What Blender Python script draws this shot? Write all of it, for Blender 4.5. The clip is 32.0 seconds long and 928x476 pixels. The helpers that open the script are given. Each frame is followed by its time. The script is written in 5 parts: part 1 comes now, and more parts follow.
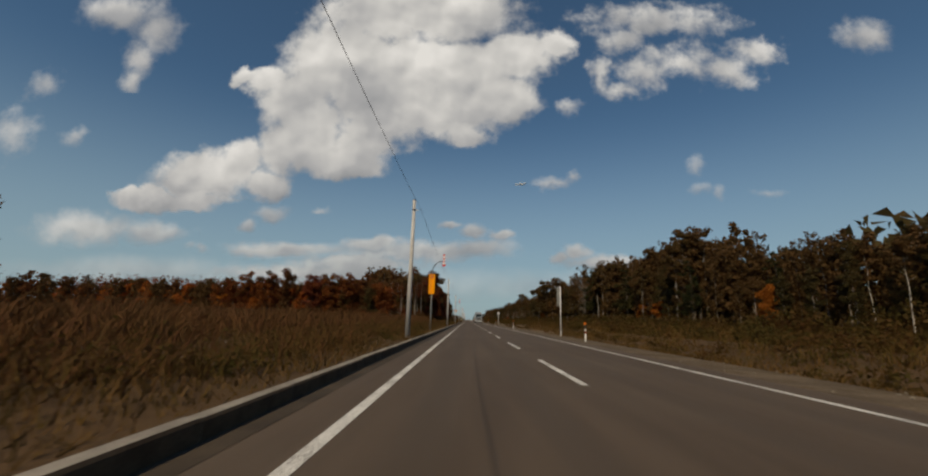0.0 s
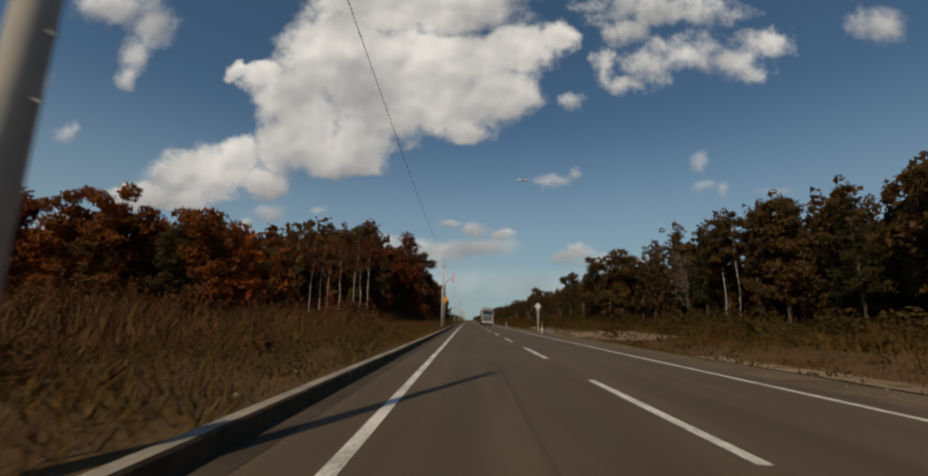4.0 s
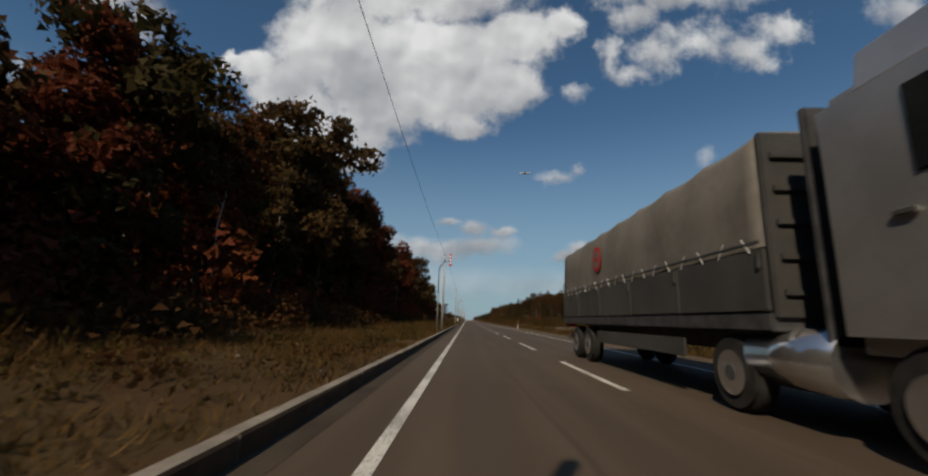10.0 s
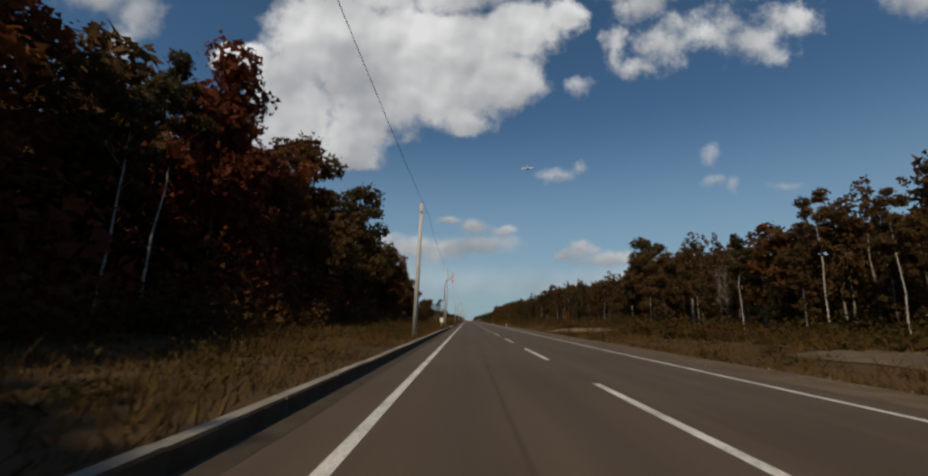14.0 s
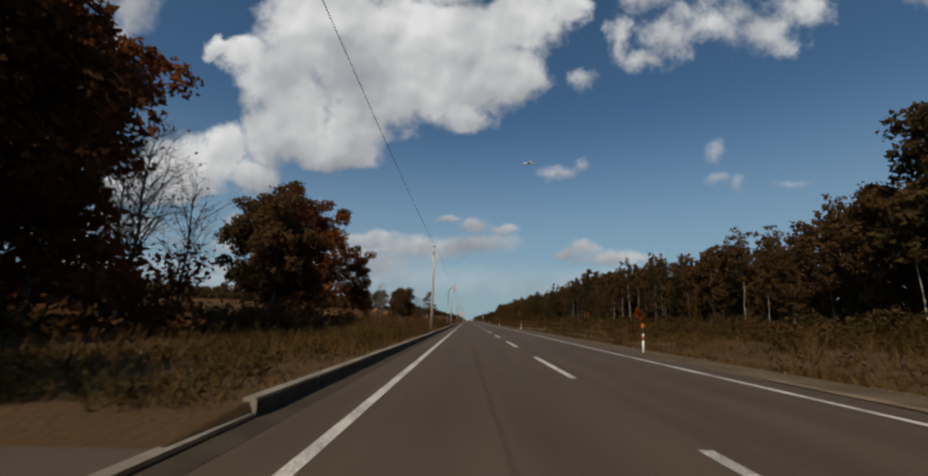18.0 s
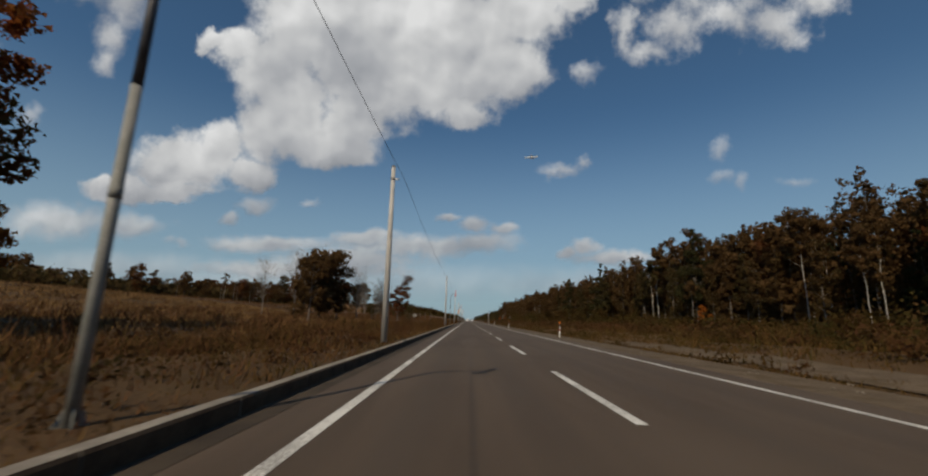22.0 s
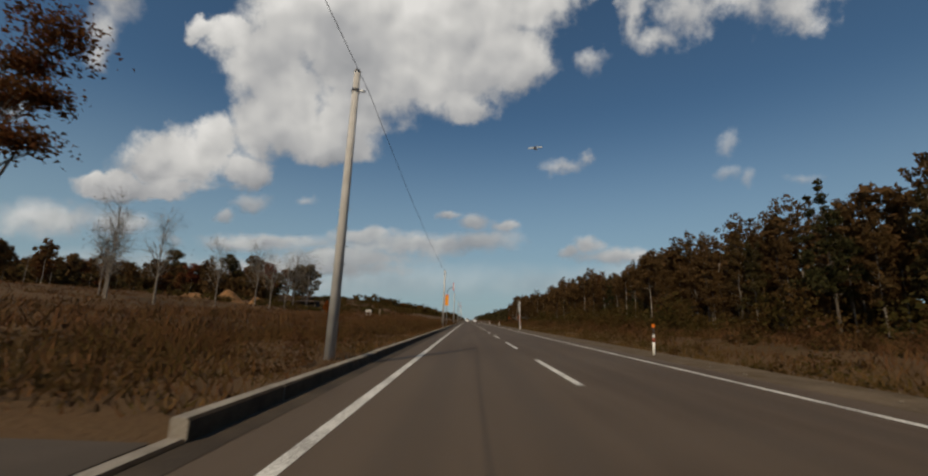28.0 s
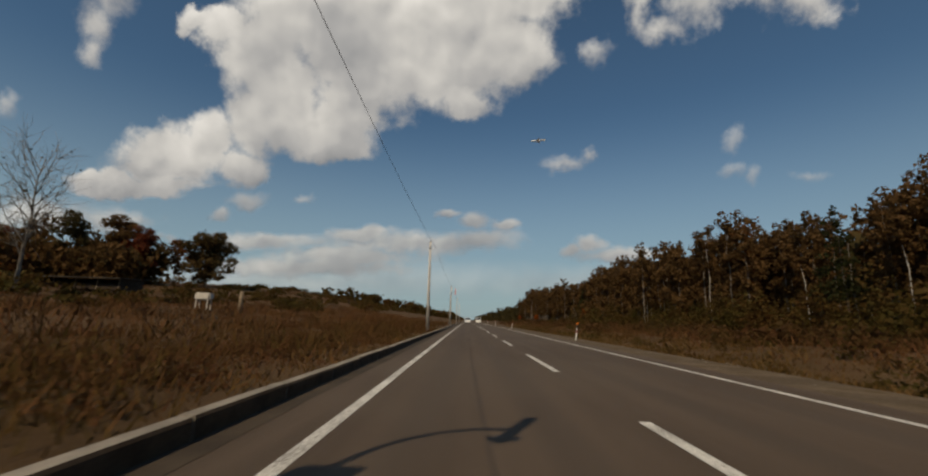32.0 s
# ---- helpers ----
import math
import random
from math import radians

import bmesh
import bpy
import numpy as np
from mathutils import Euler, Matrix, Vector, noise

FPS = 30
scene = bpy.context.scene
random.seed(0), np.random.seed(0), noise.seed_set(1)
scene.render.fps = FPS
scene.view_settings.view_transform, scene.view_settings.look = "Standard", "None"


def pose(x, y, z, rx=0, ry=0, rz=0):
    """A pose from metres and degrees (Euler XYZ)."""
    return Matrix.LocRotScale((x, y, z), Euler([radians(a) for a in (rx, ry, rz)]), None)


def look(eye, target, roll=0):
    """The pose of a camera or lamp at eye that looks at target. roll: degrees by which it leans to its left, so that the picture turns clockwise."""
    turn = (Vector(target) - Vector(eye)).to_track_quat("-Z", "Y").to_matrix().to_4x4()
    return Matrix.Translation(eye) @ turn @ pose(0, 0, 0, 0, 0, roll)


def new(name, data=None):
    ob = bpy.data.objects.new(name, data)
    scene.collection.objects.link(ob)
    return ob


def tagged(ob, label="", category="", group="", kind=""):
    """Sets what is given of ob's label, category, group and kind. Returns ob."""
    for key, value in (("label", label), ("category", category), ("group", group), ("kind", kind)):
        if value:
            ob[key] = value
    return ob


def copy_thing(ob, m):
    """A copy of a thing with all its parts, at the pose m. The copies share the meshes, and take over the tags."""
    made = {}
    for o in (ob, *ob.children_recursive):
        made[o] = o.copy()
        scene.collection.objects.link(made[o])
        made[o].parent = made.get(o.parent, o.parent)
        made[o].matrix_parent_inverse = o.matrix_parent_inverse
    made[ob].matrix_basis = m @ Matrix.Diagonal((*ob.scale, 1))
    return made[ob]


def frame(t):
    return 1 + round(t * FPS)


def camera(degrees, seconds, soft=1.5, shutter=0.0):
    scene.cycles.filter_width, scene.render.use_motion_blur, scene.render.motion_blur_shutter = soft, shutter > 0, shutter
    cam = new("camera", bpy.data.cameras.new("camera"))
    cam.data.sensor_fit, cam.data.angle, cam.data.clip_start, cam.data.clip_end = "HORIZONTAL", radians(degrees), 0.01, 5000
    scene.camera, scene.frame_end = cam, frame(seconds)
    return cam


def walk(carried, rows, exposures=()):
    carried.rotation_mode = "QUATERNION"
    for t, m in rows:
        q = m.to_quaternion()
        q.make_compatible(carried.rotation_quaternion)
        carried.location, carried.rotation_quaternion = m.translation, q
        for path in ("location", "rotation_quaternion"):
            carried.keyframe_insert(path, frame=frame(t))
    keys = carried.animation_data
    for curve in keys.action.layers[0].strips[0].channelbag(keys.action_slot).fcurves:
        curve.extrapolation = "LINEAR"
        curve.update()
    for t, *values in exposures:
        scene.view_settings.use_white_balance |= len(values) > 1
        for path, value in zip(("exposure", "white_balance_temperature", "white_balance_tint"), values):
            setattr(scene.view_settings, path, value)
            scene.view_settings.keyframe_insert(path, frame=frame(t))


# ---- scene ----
cam = camera(96.53, 32.0, soft=2.2, shutter=0.1)
EYE = 1.154
# seconds, metres along the road
ALONG = [(0, 0.0), (2, 32.3), (4, 64.33), (6, 96.31), (8, 128.35), (10, 160.47), (12, 192.65), (14, 224.84), (16, 256.99), (18, 289.05), (20, 321.05), (22, 353.01),
         (24, 385.05), (26, 417.33), (28, 450.05), (30, 483.49), (32, 517.96)]
# seconds, metres beside the centre line
DRIFT = [(0, -2.26), (3, -2.50), (6, -2.78), (9, -2.82), (9.5, -2.88), (11, -2.81), (13, -2.64), (16.5, -2.32), (19, -2.27), (21, -2.15),
         (23, -2.03), (25.5, -2.11), (28, -2.17), (32, -2.17)]
# the camera sits a little askew on the windscreen: it looks up, a touch to the kerb side, and leans to its left
UP, ASIDE, LEAN = radians(11.15), radians(0.70), 1.63
AHEAD = Vector((-math.sin(ASIDE) * math.cos(UP), math.cos(ASIDE) * math.cos(UP), math.sin(UP)))
rows = []
for t, y in ALONG:
    x = float(np.interp(t, [d[0] for d in DRIFT], [d[1] for d in DRIFT]))
    rows.append((t, look((x, y, EYE), Vector((x, y, EYE)) + AHEAD, LEAN)))
walk(cam, rows, [(0, 0.0, 6650, 10), (2, 0.0, 6800, 10), (6, 0.0, 6650, 10), (8, 0.0, 6220, 10), (24, 0.0, 6220, 10), (25.5, 0.0, 6350, 10), (28, 0.0, 6500, 10), (31, 0.0, 6800, 10), (32, 0.0, 6800, 10)])

# ---- light: autumn midday, sun behind and a little to the left ----
SUN_UP, SUN_SIDE = 42.0, 24.0
world = bpy.data.worlds.new("world")
scene.world = world
world.use_nodes = True
wn, wl = world.node_tree.nodes, world.node_tree.links
sky = wn.new("ShaderNodeTexSky")
sky.sky_type = "NISHITA"
sky.sun_disc = False
sky.sun_elevation = radians(SUN_UP)
sky.sun_rotation = radians(180 + SUN_SIDE)
sky.air_density, sky.dust_density, sky.ozone_density = 1.0, 0.3, 1.0
wn["Background"].inputs["Strength"].default_value = 0.054
clear_air = wn.new("ShaderNodeMix")
clear_air.data_type, clear_air.blend_type = "RGBA", "MULTIPLY"
clear_air.inputs[0].default_value = 1.0
clear_air.inputs[7].default_value = (0.80, 1.08, 1.17, 1)
wl.new(sky.outputs[0], clear_air.inputs[6])
# autumn haze that pales the sky towards the horizon
way_up = wn.new("ShaderNodeSeparateXYZ")
wl.new(wn.new("ShaderNodeTexCoord").outputs["Generated"], way_up.inputs[0])
low = wn.new("ShaderNodeMapRange")
low.interpolation_type = "SMOOTHSTEP"
for i, v in ((1, -0.02), (2, 0.48), (3, 0.84), (4, 0.0)):
    low.inputs[i].default_value = v
wl.new(way_up.outputs[2], low.inputs[0])
haze = wn.new("ShaderNodeMix")
haze.data_type = "RGBA"
haze.inputs[7].default_value = (4.75, 6.45, 7.4, 1)
wl.new(low.outputs[0], haze.inputs[0])
wl.new(clear_air.outputs[2], haze.inputs[6])
wl.new(haze.outputs[2], wn["Background"].inputs["Color"])
sun = new("sun", bpy.data.lights.new("sun", "SUN"))
sun.data.energy, sun.data.angle, sun.data.color = 3.55, radians(0.5), (1.0, 0.81, 0.56)
sun_way = Vector((math.sin(radians(SUN_SIDE)) * math.cos(radians(SUN_UP)), math.cos(radians(SUN_SIDE)) * math.cos(radians(SUN_UP)), -math.sin(radians(SUN_UP))))
sun.matrix_world = look((-20, -60, 60), Vector((-20, -60, 60)) + sun_way)


# ---- materials ----
class Nodes:
    """A small helper to wire a node material."""

    def __init__(self, name):
        self.mat = bpy.data.materials.new(name)
        self.mat.use_nodes = True
        self.n, self.l = self.mat.node_tree.nodes, self.mat.node_tree.links
        self.bsdf = self.n["Principled BSDF"]
        self.out = self.n["Material Output"]

    def put(self, socket, value):
        if hasattr(value, "is_linked"):
            self.l.new(value, socket)
        else:
            socket.default_value = value

    def math(self, op, a, b=0.0, clamp=False):
        m = self.n.new("ShaderNodeMath")
        m.operation, m.use_clamp = op, clamp
        self.put(m.inputs[0], a), self.put(m.inputs[1], b)
        return m.outputs[0]

    def vec(self, op, a, b=(0, 0, 0)):
        m = self.n.new("ShaderNodeVectorMath")
        m.operation = op
        self.put(m.inputs[0], a), self.put(m.inputs[1], b)
        return m.outputs["Value"] if op in ("LENGTH", "DISTANCE") else m.outputs[0]

    def noise(self, scale, detail=3.0, rough=0.55, where=None, colour=False, stretch=None):
        t = self.n.new("ShaderNodeTexNoise")
        t.inputs["Scale"].default_value, t.inputs["Detail"].default_value, t.inputs["Roughness"].default_value = scale, detail, rough
        if where is None:
            where = self.place()
        if stretch:
            where = self.vec("MULTIPLY", where, stretch)
        self.l.new(where, t.inputs["Vector"])
        return t.outputs["Color" if colour else "Fac"]

    def place(self):
        return self.n.new("ShaderNodeNewGeometry").outputs["Position"]

    def ramp(self, fac, stops):
        r = self.n.new("ShaderNodeValToRGB")
        while len(r.color_ramp.elements) < len(stops):
            r.color_ramp.elements.new(0.5)
        for e, (p, c) in zip(r.color_ramp.elements, stops):
            e.position, e.color = p, (*c, 1)
        self.put(r.inputs[0], fac)
        return r.outputs[0]

    def mix(self, fac, a, b, blend="MIX"):
        m = self.n.new("ShaderNodeMix")
        m.data_type, m.blend_type = "RGBA", blend
        self.put(m.inputs[0], fac)
        for s, v in ((m.inputs[6], a), (m.inputs[7], b)):
            self.put(s, v if hasattr(v, "is_linked") else (*v, 1))
        return m.outputs[2]

    def span(self, v, a, b, c=0.0, d=1.0):
        m = self.n.new("ShaderNodeMapRange")
        m.interpolation_type = "SMOOTHSTEP"
        for i, x in enumerate((v, a, b, c, d)):
            self.put(m.inputs[i], x)
        return m.outputs[0]

    def bump(self, height, strength=0.3, distance=0.02):
        b = self.n.new("ShaderNodeBump")
        b.inputs["Strength"].default_value, b.inputs["Distance"].default_value = strength, distance
        self.l.new(height, b.inputs["Height"])
        self.l.new(b.outputs[0], self.bsdf.inputs["Normal"])

    def finish(self, colour, rough=0.8, metal=0.0, spec=0.3):
        self.put(self.bsdf.inputs["Base Color"], colour if hasattr(colour, "is_linked") else (*colour, 1))
        self.put(self.bsdf.inputs["Roughness"], rough)
        self.put(self.bsdf.inputs["Metallic"], metal)
        self.put(self.bsdf.inputs["Specular IOR Level"], spec)
        return self.mat


def plain(name, a, b, scale=3.0, rough=0.7, metal=0.0, fine=40.0, bump=0.15, spec=0.3):
    """Two tones mixed by coarse and fine noise, with a little relief."""
    m = Nodes(name)
    where = m.n.new("ShaderNodeTexCoord").outputs["Object"]
    f = m.math("ADD", m.math("MULTIPLY", m.noise(scale, where=where), 0.7), m.math("MULTIPLY", m.noise(fine, where=where), 0.3))
    if bump:
        m.bump(m.noise(fine, where=where), bump, 0.01)
    return m.finish(m.mix(m.span(f, 0.35, 0.65), a, b), rough, metal, spec)


def asphalt_material():
    m = Nodes("asphalt")
    p = m.place()
    grit = m.noise(160.0, 2.0, where=p)
    worn = m.noise(0.9, 4.0, where=p, stretch=(1.6, 0.12, 1.0))
    patch = m.noise(0.12, 3.0, where=p)
    c = m.mix(m.span(worn, 0.3, 0.7), (0.060, 0.042, 0.028), (0.084, 0.060, 0.041))
    c = m.mix(m.span(patch, 0.45, 0.62, 0.0, 0.5), c, (0.090, 0.067, 0.047))
    c = m.mix(m.span(grit, 0.45, 0.75, 0.0, 0.35), c, (0.115, 0.100, 0.085))
    x = m.n.new("ShaderNodeSeparateXYZ")
    m.l.new(p, x.inputs[0])
    # wheel tracks polished by traffic
    lane = m.math("ABSOLUTE", m.math("SUBTRACT", m.math("ABSOLUTE", x.outputs[0]), 1.9))
    track = m.span(m.math("ABSOLUTE", m.math("SUBTRACT", lane, 0.75)), 0.1, 0.45, 1.0, 0.0)
    c = m.mix(m.math("MULTIPLY", track, m.span(worn, 0.3, 0.6, 0.05, 0.35)), c, (0.048, 0.039, 0.031))
    m.bump(grit, 0.35, 0.006)
    return m.finish(c, 0.85, spec=0.25)


def paint_material():
    m = Nodes("road_paint")
    p = m.place()
    wear = m.math("ADD", m.math("MULTIPLY", m.noise(28.0, 4.0, 0.7, p), 0.6), m.math("MULTIPLY", m.noise(0.8, 3.0, where=p), 0.4))
    c = m.mix(m.span(wear, 0.44, 0.60), (0.62, 0.61, 0.57), (0.24, 0.23, 0.21))
    m.bump(m.noise(120.0, where=p), 0.3, 0.004)
    return m.finish(c, 0.7)


def ground_material():
    m = Nodes("verge_soil")
    p = m.place()
    big, mid, fine = m.noise(0.07, 4.0, where=p), m.noise(0.6, 4.0, where=p), m.noise(9.0, 5.0, 0.65, p)
    c = m.ramp(mid, [(0.3, (0.036, 0.022, 0.010)), (0.5, (0.054, 0.033, 0.014)), (0.7, (0.048, 0.036, 0.013))])
    c = m.mix(m.span(big, 0.4, 0.6, 0.2, 0.8), c, (0.095, 0.058, 0.030))
    c = m.mix(m.span(fine, 0.5, 0.75, 0.0, 0.5), c, (0.085, 0.058, 0.030))
    m.bump(fine, 0.7, 0.08)
    return m.finish(c, 0.95, spec=0.1)


def gravel_material(name="gravel", a=(0.10, 0.070, 0.044), b=(0.20, 0.145, 0.095), speck=0.6):
    m = Nodes(name)
    p = m.place()
    v = m.n.new("ShaderNodeTexVoronoi")
    v.inputs["Scale"].default_value = 14.0
    m.l.new(p, v.inputs["Vector"])
    f = m.noise(0.7, 4.0, where=p)
    c = m.mix(m.span(f, 0.35, 0.65), a, b)
    c = m.mix(m.math("MULTIPLY", v.outputs["Distance"], speck, True), c, (0.28, 0.225, 0.16))
    c = m.mix(m.span(m.noise(1.1, 4.0, where=p), 0.50, 0.68, 0.0, 0.8), c, (0.075, 0.053, 0.028))
    m.bump(v.outputs["Distance"], 0.6, 0.03)
    return m.finish(c, 0.95, spec=0.1)


def leaf_material(name, stops, dark=0.4, patch=0.5):
    """Foliage: tone per tree, per leaf and by drifting patches."""
    m = Nodes(name)
    tree = m.n.new("ShaderNodeObjectInfo").outputs["Random"]
    g = m.n.new("ShaderNodeNewGeometry")
    leaf = g.outputs["Random Per Island"]
    f = m.math("ADD", m.math("MULTIPLY", tree, 1.0 - patch), m.math("MULTIPLY", m.noise(0.22, 3.0, where=g.outputs["Position"]), patch))
    c = m.ramp(m.math("ADD", f, m.math("MULTIPLY", m.math("SUBTRACT", leaf, 0.5), 0.15)), stops)
    c = m.mix(m.span(leaf, 0.0, 1.0, 0.0, dark), c, m.mix(1.0, c, (0.55, 0.5, 0.5), "MULTIPLY"))
    m.finish(c, 0.75, spec=0.08)
    t = m.n.new("ShaderNodeBsdfTranslucent")
    m.l.new(c, t.inputs["Color"])
    s = m.n.new("ShaderNodeMixShader")
    s.inputs[0].default_value = 0.4
    m.l.new(m.bsdf.outputs[0], s.inputs[1]), m.l.new(t.outputs[0], s.inputs[2])
    m.l.new(s.outputs[0], m.out.inputs[0])
    return m.mat


def grass_material(name, stops):
    m = Nodes(name)
    g = m.n.new("ShaderNodeNewGeometry")
    f = m.math("ADD", m.math("MULTIPLY", g.outputs["Random Per Island"], 0.4), m.math("MULTIPLY", m.noise(0.28, 4.0, 0.6, g.outputs["Position"]), 0.62))
    return m.finish(m.ramp(f, stops), 0.85, spec=0.08)


def bark_material(name, a, b, marks):
    m = Nodes(name)
    where = m.n.new("ShaderNodeTexCoord").outputs["Object"]
    c = m.mix(m.span(m.noise(2.0, 4.0, where=where), 0.35, 0.65), a, b)
    c = m.mix(m.span(m.noise(7.0, 3.0, where=where, stretch=(0.6, 0.6, 1.6)), 0.58, 0.68, 0.0, 0.85), c, marks)
    m.bump(m.noise(22.0, 3.0, where=where, stretch=(1, 1, 0.25)), 0.5, 0.03)
    return m.finish(c, 0.9, spec=0.15)


ASPHALT = asphalt_material()
PAINT = paint_material()
SOIL = ground_material()
GRAVEL = gravel_material()
SHOULDER = gravel_material("shoulder_gravel", (0.060, 0.044, 0.029), (0.105, 0.078, 0.052), 0.22)
SIDE_ASPHALT = plain("old_asphalt", (0.050, 0.039, 0.029), (0.080, 0.062, 0.046), 0.5, 0.9, fine=60.0)
CONCRETE = plain("kerb_concrete", (0.16, 0.14, 0.115), (0.28, 0.25, 0.21), 1.3, 0.9, fine=30.0, bump=0.3)
POLE_GREY = plain("pole_concrete", (0.34, 0.33, 0.31), (0.46, 0.45, 0.43), 1.5, 0.75, fine=50.0)
DULL_STEEL = plain("weathered_steel", (0.16, 0.165, 0.15), (0.25, 0.25, 0.235), 3.0, 0.65, 0.1, 50.0, 0.08, 0.4)
STEEL = plain("galvanised_steel", (0.30, 0.31, 0.32), (0.42, 0.43, 0.43), 4.0, 0.6, 0.15, 60.0, 0.05, 0.5)
DARK_STEEL = plain("dark_steel", (0.05, 0.05, 0.055), (0.09, 0.09, 0.095), 4.0, 0.5, 0.3, 60.0, 0.05)
WHITE = plain("white_enamel", (0.66, 0.66, 0.63), (0.78, 0.78, 0.76), 3.0, 0.4, fine=30.0, bump=0.03)
DULL_RED = plain("faded_red_band", (0.22, 0.05, 0.035), (0.32, 0.09, 0.06), 5.0, 0.6, bump=0.03)
RED = plain("red_sheeting", (0.42, 0.016, 0.018), (0.50, 0.025, 0.025), 5.0, 0.75, bump=0.03)
ORANGE = plain("orange_sheeting", (0.74, 0.27, 0.004), (0.82, 0.31, 0.006), 2.0, 0.85, bump=0.03, spec=0.05)
AMBER = plain("amber_reflector", (0.62, 0.15, 0.012), (0.70, 0.20, 0.02), 6.0, 0.6, bump=0.02, spec=0.1)
BLACK = plain("black_print", (0.012, 0.012, 0.012), (0.02, 0.02, 0.02), 5.0, 0.6, bump=0.02)
SIGN_BACK = plain("sign_back", (0.45, 0.46, 0.46), (0.58, 0.59, 0.59), 3.0, 0.5, 0.2, bump=0.03)
CABLE = plain("cable_rubber", (0.05, 0.05, 0.055), (0.08, 0.08, 0.085), 5.0, 0.6, bump=0.0)
PALE_STONE = plain("pale_stone", (0.13, 0.110, 0.085), (0.25, 0.215, 0.17), 2.0, 0.9, bump=0.3)
WOOD = plain("weathered_wood", (0.12, 0.09, 0.06), (0.21, 0.165, 0.115), 3.0, 0.9, fine=25.0, bump=0.4)
BARK = bark_material("brown_bark", (0.06, 0.048, 0.036), (0.11, 0.09, 0.07), (0.03, 0.024, 0.018))
BIRCH = bark_material("birch_bark", (0.30, 0.27, 0.23), (0.42, 0.39, 0.34), (0.06, 0.05, 0.045))
GREEN_BROWN = leaf_material("brown_green_leaves", [(0.15, (0.046, 0.040, 0.015)), (0.38, (0.074, 0.055, 0.020)), (0.55, (0.100, 0.058, 0.022)),
                                                   (0.72, (0.106, 0.060, 0.023)), (0.92, (0.054, 0.052, 0.018))])
RUSSET = leaf_material("russet_leaves", [(0.15, (0.068, 0.044, 0.015)), (0.4, (0.118, 0.048, 0.017)), (0.6, (0.146, 0.036, 0.018)), (0.85, (0.215, 0.080, 0.018))])
AUTUMN = leaf_material("mixed_autumn_leaves", [(0.30, (0.058, 0.046, 0.014)), (0.42, (0.10, 0.050, 0.015)), (0.50, (0.18, 0.050, 0.018)), (0.60, (0.21, 0.080, 0.016)), (0.75, (0.14, 0.028, 0.016))], patch=0.95)
BRIGHT = leaf_material("orange_leaves", [(0.2, (0.24, 0.085, 0.014)), (0.5, (0.30, 0.10, 0.014)), (0.8, (0.25, 0.048, 0.016))])
NEEDLES = leaf_material("dark_needles", [(0.2, (0.022, 0.028, 0.010)), (0.5, (0.036, 0.038, 0.013)), (0.8, (0.052, 0.045, 0.016))])
BRUSH = leaf_material("brush_leaves", [(0.25, (0.0427, 0.0400, 0.0099)), (0.45, (0.0640, 0.0463, 0.0119)), (0.60, (0.0811, 0.0447, 0.0132)), (0.78, (0.0726, 0.0287, 0.0112))], patch=0.95)
RUST = leaf_material("rusty_brush", [(0.25, (0.050, 0.038, 0.012)), (0.45, (0.076, 0.042, 0.015)), (0.60, (0.088, 0.040, 0.016)), (0.78, (0.070, 0.028, 0.013))], patch=0.95)
WEEDS = leaf_material("verge_weeds", [(0.25, (0.040, 0.040, 0.009)), (0.45, (0.064, 0.048, 0.012)), (0.6, (0.090, 0.050, 0.016)), (0.78, (0.082, 0.034, 0.012))], patch=0.95)
GRASS = grass_material("dry_grass", [(0.28, (0.038, 0.028, 0.0065)), (0.42, (0.058, 0.036, 0.010)), (0.55, (0.084, 0.048, 0.015)), (0.7, (0.112, 0.065, 0.023)), (0.85, (0.072, 0.033, 0.011))])
REEDS = grass_material("russet_grass", [(0.25, (0.058, 0.037, 0.013)), (0.42, (0.080, 0.042, 0.016)), (0.58, (0.100, 0.048, 0.019)), (0.72, (0.070, 0.029, 0.014)), (0.85, (0.056, 0.042, 0.014))])
RUST_STALKS = grass_material("dark_russet_stalks", [(0.25, (0.046, 0.030, 0.012)), (0.45, (0.070, 0.036, 0.014)), (0.62, (0.092, 0.040, 0.017)), (0.8, (0.058, 0.026, 0.012))])
GREY_BARK = bark_material("grey_bark", (0.13, 0.11, 0.09), (0.21, 0.18, 0.15), (0.05, 0.042, 0.034))
STRAW = grass_material("straw_grass", [(0.28, (0.1190, 0.0729, 0.0275)), (0.45, (0.1750, 0.1053, 0.0413)), (0.6, (0.2170, 0.1323, 0.0550)), (0.8, (0.1260, 0.0621, 0.0225))])
OLIVE = grass_material("olive_grass", [(0.25, (0.0427, 0.0361, 0.0087)), (0.42, (0.0683, 0.0470, 0.0118)), (0.58, (0.0896, 0.0486, 0.0143)), (0.72, (0.0683, 0.0298, 0.0099)), (0.85, (0.0512, 0.0431, 0.0105))])


# ---- mesh helpers ----
def mesh_of(name, verts, faces, material, smooth=False):
    me = bpy.data.meshes.new(name)
    me.from_pydata([tuple(v) for v in verts], [], faces)
    me.materials.append(material)
    if smooth:
        me.polygons.foreach_set("use_smooth", [True] * len(me.polygons))
    me.update()
    return me


